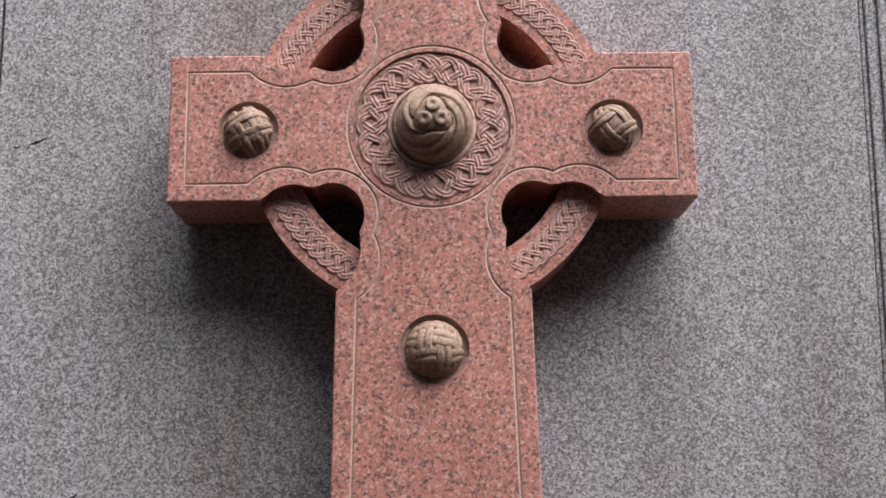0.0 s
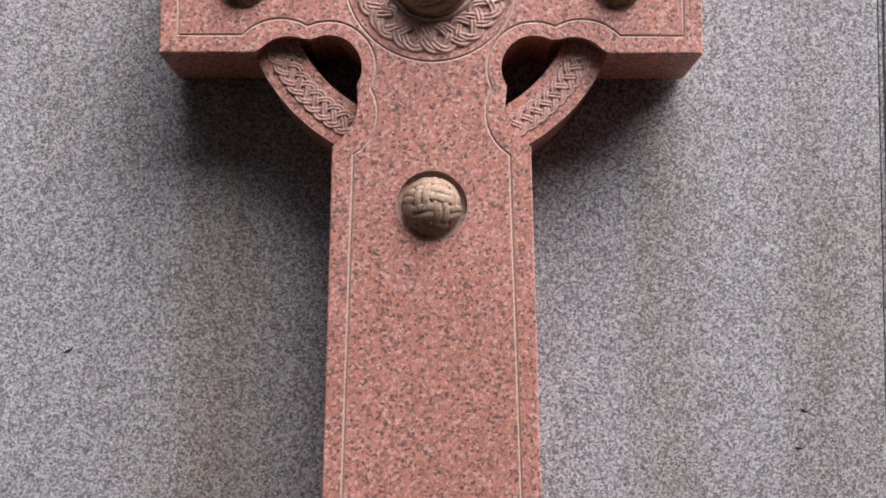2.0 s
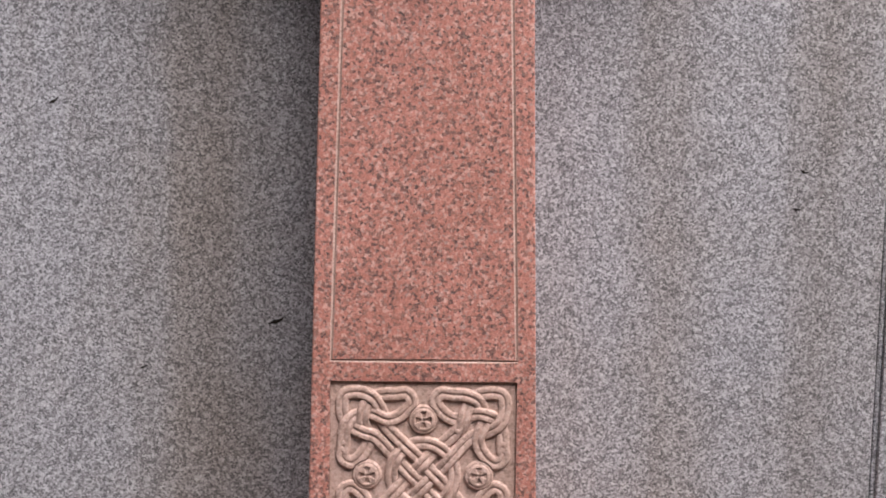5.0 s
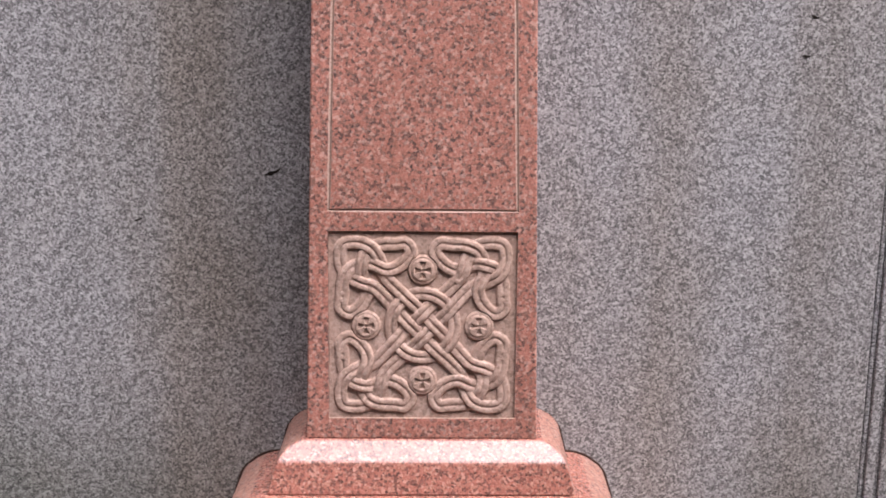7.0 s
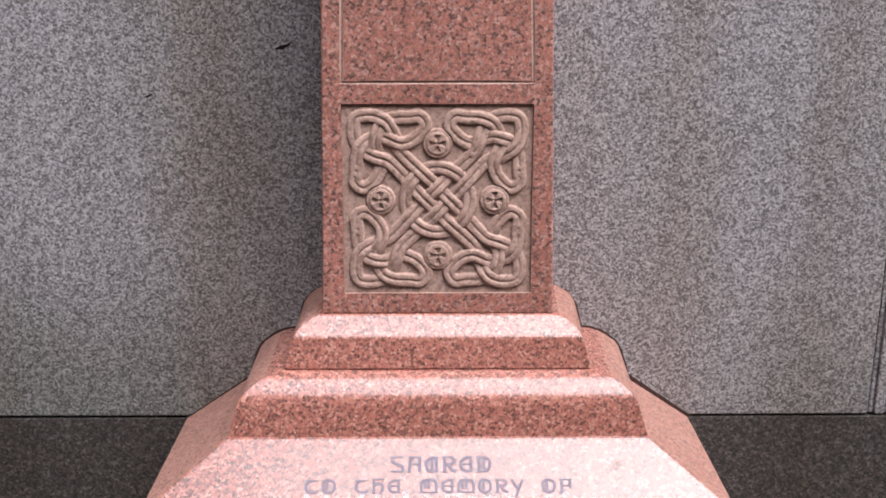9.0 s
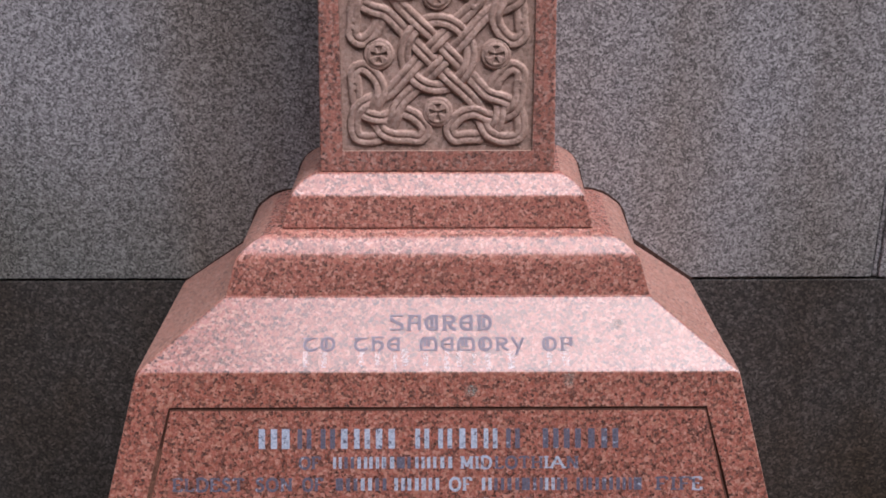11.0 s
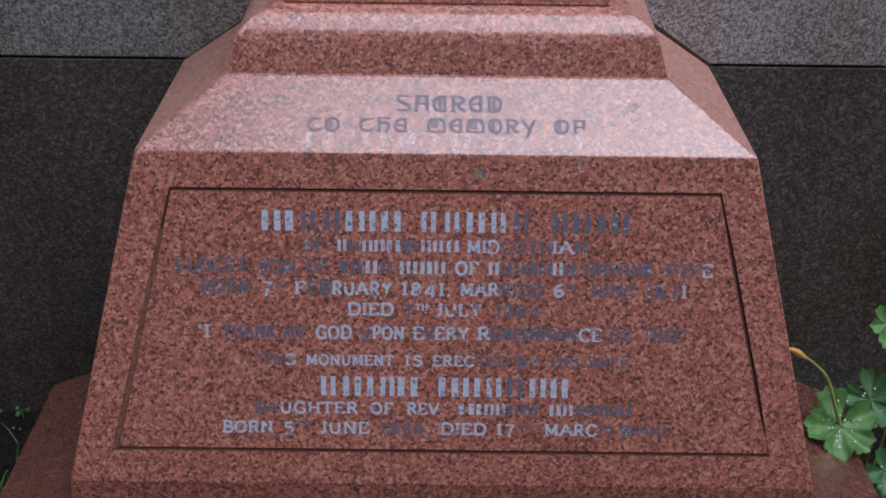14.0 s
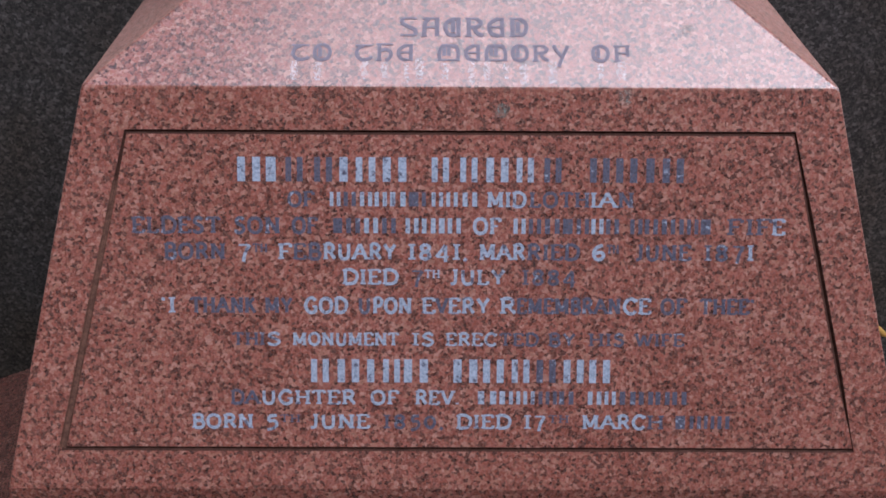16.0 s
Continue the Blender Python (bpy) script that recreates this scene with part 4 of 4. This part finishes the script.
def boss(name, x, z, radius, height, pattern, width, y0, label, relief=0.08):
    """A carved dome whose bands are laid over its face."""
    n, m = 190, 110
    a, s = np.meshgrid(np.linspace(0, 2 * math.pi, n), np.linspace(0.0, 1.0, m))
    ang = s * math.pi / 2
    px, pz = np.sin(ang) * np.cos(a), np.sin(ang) * np.sin(a)
    flat_x, flat_z = ang / (math.pi / 2) * np.cos(a), ang / (math.pi / 2) * np.sin(a)
    g = np.linspace(-1.05, 1.05, 260)
    H = iris(*np.meshgrid(g, g), *pattern) if isinstance(pattern, tuple) else strand_relief(pattern, width, g, g, 0.22)
    i, j = np.clip(np.searchsorted(g, flat_x), 0, 259), np.clip(np.searchsorted(g, flat_z), 0, 259)
    k = 1 - relief + relief * H[j, i]
    return part(name, relief_mesh(name, np.stack([x + radius * k * px, y0 - height * k * np.cos(ang), z + radius * k * pz], -1)), boss_stone, cross, label, True)


weave = []
for c in (-0.66, -0.22, 0.22, 0.66):
    weave.append(np.array([(-1.0 + 0.05 * i, c + 0.03 * math.sin(i * 0.4)) for i in range(41)]))
for c in (-0.66, -0.22, 0.22, 0.66):
    weave.append(np.array([(c + 0.02 * math.sin(i * 0.5), -1.0 + 0.05 * i) for i in range(41)]))


def band(turn, off, bow=0.0):
    c, d = math.cos(turn), math.sin(turn)
    return np.array([(c * q - d * (off + bow * q * q), d * q + c * (off + bow * q * q)) for q in np.linspace(-1, 1, 41)])


cross_weave = [band(0.45, 0.3), band(0.45, -0.3), band(0.45 + math.pi / 2, 0.3), band(0.45 + math.pi / 2, -0.3)]
loops = [band(0.7, 0.34, 0.25), band(0.7, -0.34, -0.25), band(2.2, 0.38, -0.5), band(2.2, -0.38, 0.5)]
boss("arm_boss", -0.3205, CZ - 0.005, 0.0455, 0.046, cross_weave, 0.2, 0.012, "domed boss carved with crossing bands", 0.14)
boss("arm_boss", 0.318, CZ - 0.007, 0.0455, 0.046, loops, 0.18, 0.012, "domed boss carved with looping bands", 0.13)
boss("shaft_boss", 0.0, 2.0735, 0.0515, 0.05, weave, 0.2, 0.012, "domed boss carved as basket weave", 0.11)
boss("central_boss", 0.002, CZ, 0.072, 0.08, (3, 2.5, 0.33, 3), 0.085, 0.006, "large domed boss with carved bands round a trefoil", 0.12)
part("boss_collar", tube([(0.074 * math.cos(2 * math.pi * i / 60), 0.004, CZ + 0.074 * math.sin(2 * math.pi * i / 60)) for i in range(60)], 0.004, True, 8), carved_granite, cross, smooth=True)


# the four pieces of the ring
def ring_piece(a0, a1):
    r0, r1, y0, y1, n = 0.250, 0.328, 0.028, 0.1745, 28
    pts = [(r1 * math.cos(a0 + (a1 - a0) * i / n), CZ + r1 * math.sin(a0 + (a1 - a0) * i / n)) for i in range(n + 1)]
    pts += [(r0 * math.cos(a1 - (a1 - a0) * i / n), CZ + r0 * math.sin(a1 - (a1 - a0) * i / n)) for i in range(n + 1)]
    ob = part("ring_quarter", prism(pts, y0, y1, 0.003), pink_granite, cross)
    m, k = 44, 380
    length = (a1 - a0) * 0.2885 / 0.0265
    t, v = np.meshgrid(np.linspace(a0, a1, k), np.linspace(-1, 1, m))
    xs = np.linspace(0, length, k)
    p = np.linspace(0.35, length - 0.35, 120)
    strands = [np.stack([p, 0.66 * np.sin(2 * math.pi * p / 3.1 + q * math.pi / 2)], -1) for q in range(4)]
    for end in (0.62, length - 0.62):
        a = np.linspace(0, 2 * math.pi, 30)
        strands.append(np.stack([end + 0.42 * np.cos(a), 0.62 * np.sin(a)], -1))
    H = strand_relief(strands, 0.2, xs, np.linspace(-1, 1, m), 0.22) * np.clip((1 - np.abs(v)) * 8, 0, 1)
    r = 0.2885 + 0.0265 * v
    y = y0 + 0.0005 - 0.004 * H
    part("plaited_band", relief_mesh("plaited_band", np.stack([r * np.cos(t), y, CZ + r * np.sin(t)], -1)), worn_granite, ob, "carved plaitwork", True)


for a in (45, 135, 225, 315):
    ring_piece(radians(a - 27), radians(a + 27))


# ---------------------------------------------------------------- chips in the wall
def chip(x, z, length, thick, turn):
    pts = [(-0.5, 0.1), (-0.2, 0.5), (0.15, 0.35), (0.5, 0.6), (0.3, -0.1), (-0.1, -0.5)]
    c, d = math.cos(turn), math.sin(turn)
    pts = [(px * length, pz * thick) for px, pz in pts]
    part("chip", prism([(x + c * px - d * pz, z + d * px + c * pz) for px, pz in pts], WALL_Y - 0.0006, WALL_Y + 0.01), joint_mat, wall)


chip(-0.745, 2.500, 0.045, 0.005, 0.35)
chip(-0.785, 2.489, 0.014, 0.003, 0.2)
chip(-0.260, 1.456, 0.032, 0.008, 0.3)
chip(-0.647, 1.838, 0.022, 0.006, 0.5)
chip(0.666, 1.729, 0.016, 0.006, -0.4)
chip(-0.494, 1.373, 0.018, 0.004, 0.3)
chip(0.655, 1.663, 0.018, 0.005, -0.1)

# ---------------------------------------------------------------- plants and litter
def leaf_mesh(name, radius, lobes=5, seed=0, cup=0.25, long=1.0):
    """A round lobed leaf with a scalloped edge, pleated along its veins; the stalk joins at the notch."""
    rnd = random.Random(seed)
    bm = bmesh.new()
    n, m = 80, 8
    wob = [rnd.uniform(0.85, 1.1) for _ in range(lobes)]
    rows = []
    for j in range(m + 1):
        s, row = j / m, []
        for i in range(n + 1):
            u = i / n
            a = -math.pi / 2 + 0.16 + u * (2 * math.pi - 0.32)
            lobe = abs(math.sin(math.pi * u * lobes)) ** 0.6
            edge = radius * wob[min(int(u * lobes), lobes - 1)] * (0.74 + 0.26 * lobe + 0.05 * math.sin(u * 2 * math.pi * lobes * 3) + 0.025 * math.sin(u * 2 * math.pi * lobes * 7 + seed))
            r = s * edge
            pleat = 0.07 * radius * s * math.cos(2 * math.pi * u * lobes) + 0.02 * radius * s * math.sin(9 * a)
            row.append(bm.verts.new((r * math.cos(a), r * math.sin(a) * long, cup * radius * s * s - 0.1 * radius + pleat)))
        rows.append(row)
    for a, b in zip(rows, rows[1:]):
        for i in range(n):
            bm.faces.new((a[i], a[i + 1], b[i + 1], b[i]))
    bmesh.ops.remove_doubles(bm, verts=bm.verts, dist=1e-6)
    return bm


def leaf(owner, at, radius, tilt, turn, mat, seed, roll=0.0, drops=0):
    bm = leaf_mesh("leaf", radius, 5, seed)
    m = Matrix.Translation(at) @ Matrix.Rotation(roll, 4, "Y") @ Matrix.Rotation(tilt, 4, "X") @ Matrix.Rotation(turn, 4, "Z")
    bmesh.ops.transform(bm, matrix=m, verts=bm.verts)
    ob = part("leaf", bm, mat, owner, smooth=True)
    rnd = random.Random(seed + 50)
    for _ in range(drops):
        a, r = rnd.uniform(0, 6.28), radius * rnd.uniform(0.15, 0.75)
        d = bmesh.new()
        bmesh.ops.create_icosphere(d, subdivisions=1, radius=rnd.uniform(0.0008, 0.0020))
        bmesh.ops.transform(d, matrix=m @ Matrix.Translation((r * math.cos(a), r * math.sin(a), radius * (0.25 * (r / radius) ** 2 - 0.07))) @ Matrix.Diagonal((1, 1, 0.6, 1)), verts=d.verts)
        part("dewdrop", d, dew_mat, ob, smooth=True)
    return ob


plant = thing("mallow_plant", "leafy green mallow with wet lobed leaves beside the plinth", "plant")
ROOT = Vector((0.815, -0.06, 0.0))
LEAVES = [((0.693, -0.155, 0.250), 0.066, 0.75, 2.9, 0.15, 26), ((0.752, -0.115, 0.278), 0.056, 0.7, 3.6, -0.3, 12), ((0.757, -0.10, 0.425), 0.040, 0.9, 0.8, 0.3, 3),
          ((0.780, -0.190, 0.105), 0.055, 0.7, 2.2, 0.3, 6), ((0.845, -0.16, 0.16), 0.055, 0.6, 4.0, -0.2, 4), ((0.760, -0.225, 0.050), 0.042, 0.9, 1.2, 0.2, 4),
          ((0.86, -0.06, 0.31), 0.05, 0.7, 5.0, 0.1, 4), ((0.92, -0.12, 0.22), 0.06, 0.5, 3.0, -0.3, 4),
          ((0.742, -0.27, 0.118), 0.04, 0.6, 2.0, 0.1, 2), ((0.765, -0.20, 0.19), 0.045, 0.8, 4.4, 0.3, 3)]
for k, (at, radius, tilt, turn, roll, drops) in enumerate(LEAVES):
    lf = leaf(plant, at, radius, tilt, turn, leaf_mat if k in (0, 2, 4, 8) else leaf_dark_mat, k, roll, drops)
    end = Vector(at)
    mid = ROOT.lerp(end, 0.55) + Vector((0.03, 0.02, 0.04))
    part("stalk", tube(smooth_path([tuple(ROOT + Vector((0.01 * k - 0.03, 0, -0.02))), tuple(mid), tuple(end)], step=8), lambda t: 0.0026 - 0.0012 * t, False, 6), stalk_mat, plant, smooth=True)
part("withered_stalk", tube(smooth_path([(0.80, -0.08, -0.01), (0.735, -0.13, 0.14), (0.682, -0.15, 0.272), (0.655, -0.15, 0.342), (0.626, -0.15, 0.376), (0.604, -0.15, 0.392)], step=8),
     lambda t: 0.0042 - 0.0022 * t, False, 6), stalk_mat, plant, "yellow-green bent stalk", True)
part("withered_leaf", tube(smooth_path([(0.612, -0.15, 0.386), (0.598, -0.151, 0.396), (0.586, -0.152, 0.404), (0.572, -0.153, 0.409)], step=6), lambda t: 0.0012 + 0.0052 * math.sin(math.pi * min(1, t * 1.05)) ** 1.0, False, 6),
     yellow_mat, plant, "withered orange leaf tip", True)


def blade(base_at, tip, width, bend, mat, owner=None, name="blade", side=None):
    a, b = Vector(base_at), Vector(tip)
    side = side or Vector((b.y - a.y, a.x - b.x, 0))
    side = side.normalized() if side.length > 1e-4 else Vector((1, 0, 0))
    bm = bmesh.new()
    prev = None
    for i in range(9):
        t = i / 8
        p = a.lerp(b, t) + Vector((0, 0, bend * math.sin(math.pi * t)))
        w = width * (1 - t) ** 0.6 * (0.7 + 0.6 * t)
        row = [bm.verts.new(p - side * w), bm.verts.new(p + Vector((0, 0, -w * 0.35))), bm.verts.new(p + side * w)]
        if prev:
            for q in range(2):
                bm.faces.new((prev[q], prev[q + 1], row[q + 1], row[q]))
        prev = row
    return part(name, bm, mat, owner, smooth=True)


strap = thing("strap_leaf", "long dull green strap leaf lying over the plinth edge", "leaf")
blade((0.80, -0.20, 0.0), (0.638, -0.30, 0.198), 0.014, 0.065, leaf_mat, strap)
front_blade = thing("tall_grass", "single tall green grass blade before the plinth", "grass")
blade((0.42, -0.615, -0.01), (0.261, -0.60, 0.446), 0.026, 0.0, grass_mat, front_blade, side=Vector((1, 0.25, 0)))
tuft = thing("grass_tuft", "small bright green tuft of grass at the plinth corner", "grass")
rnd = random.Random(4)
for _ in range(90):
    x, y = -0.832 + rnd.uniform(-0.08, 0.045), -0.13 + rnd.uniform(-0.09, 0.06)
    blade((x, y, -0.01), (x + rnd.uniform(-0.04, 0.04), y + rnd.uniform(-0.05, 0.03), rnd.uniform(0.04, 0.11)), 0.004, rnd.uniform(0, 0.012), grass_mat if rnd.random() < 0.7 else leaf_mat, tuft)
for x, y in ((-0.864, 0.16), (-0.92, 0.155), (-0.815, -0.035)):
    w = thing("weed_sprig", "tiny yellow-green weed sprig in the soil", "weed", group="weeds at the wall's foot")
    for k in range(4):
        leaf(w, (x + rnd.uniform(-0.012, 0.012), y + rnd.uniform(-0.012, 0.012), 0.014 + rnd.uniform(0, 0.01)), 0.005, 0.5, rnd.uniform(0, 6), leaf_dark_mat, 90 + k)
    part("stalk", tube([(x, y, -0.01), (x, y, 0.025)], 0.0012, False, 5), stalk_mat, w)
twig = tagged(part("twig", tube([(-0.895, 0.125, 0.016), (-0.872, 0.10, 0.02), (-0.842, 0.062, 0.016)], 0.0014, False, 6), twig_mat, smooth=True), "thin dry grey twig lying on the soil", "twig")
for x, y, r in ((-0.871, 0.121, 0.0032), (-0.857, 0.119, 0.0028), (-0.829, 0.122, 0.004), (-0.945, 0.15, 0.004), (-0.815, 0.06, 0.003)):
    bm = bmesh.new()
    bmesh.ops.create_icosphere(bm, subdivisions=2, radius=r)
    for v in bm.verts:
        v.co *= 1 + 0.25 * noise.noise(v.co * 300 + Vector((x * 50, y * 50, 0)))
        v.co.z *= 0.7
    bmesh.ops.translate(bm, vec=(x, y, r * 0.5 + 0.006), verts=bm.verts)
    tagged(part("pebble", bm, pebble_mat, smooth=True), "small pale pebble on the dark soil", "pebble", group="pebbles on the soil")


def soil_crumbs():
    """Clods and crumbs of soil along the wall's foot, on both sides of the plinth."""
    rnd = random.Random(11)
    verts, faces = [], []
    for _ in range(1500):
        side = -1 if rnd.random() < 0.6 else 1
        x, y = side * rnd.uniform(0.72, 1.25), rnd.uniform(-0.7, 0.17)
        r = rnd.uniform(0.002, 0.011) * rnd.random() + 0.002
        k = len(verts)
        for dx, dy, dz in ((1, 0, 0), (-1, 0, 0), (0, 1, 0), (0, -1, 0), (0, 0, 1), (0, 0, -1)):
            q = r * rnd.uniform(0.6, 1.3)
            verts.append((x + dx * q, y + dy * q, 0.004 + dz * q * 0.8))
        faces += [(k + a, k + b, k + c) for a, b, c in ((0, 2, 4), (2, 1, 4), (1, 3, 4), (3, 0, 4), (2, 0, 5), (1, 2, 5), (3, 1, 5), (0, 3, 5))]
    me = bpy.data.meshes.new("soil_crumbs")
    me.from_pydata(verts, [], faces)
    return me


tagged(part("soil_crumbs", soil_crumbs(), soil_mat), "loose dark soil crumbs at the wall's foot", "soil", kind="stuff")
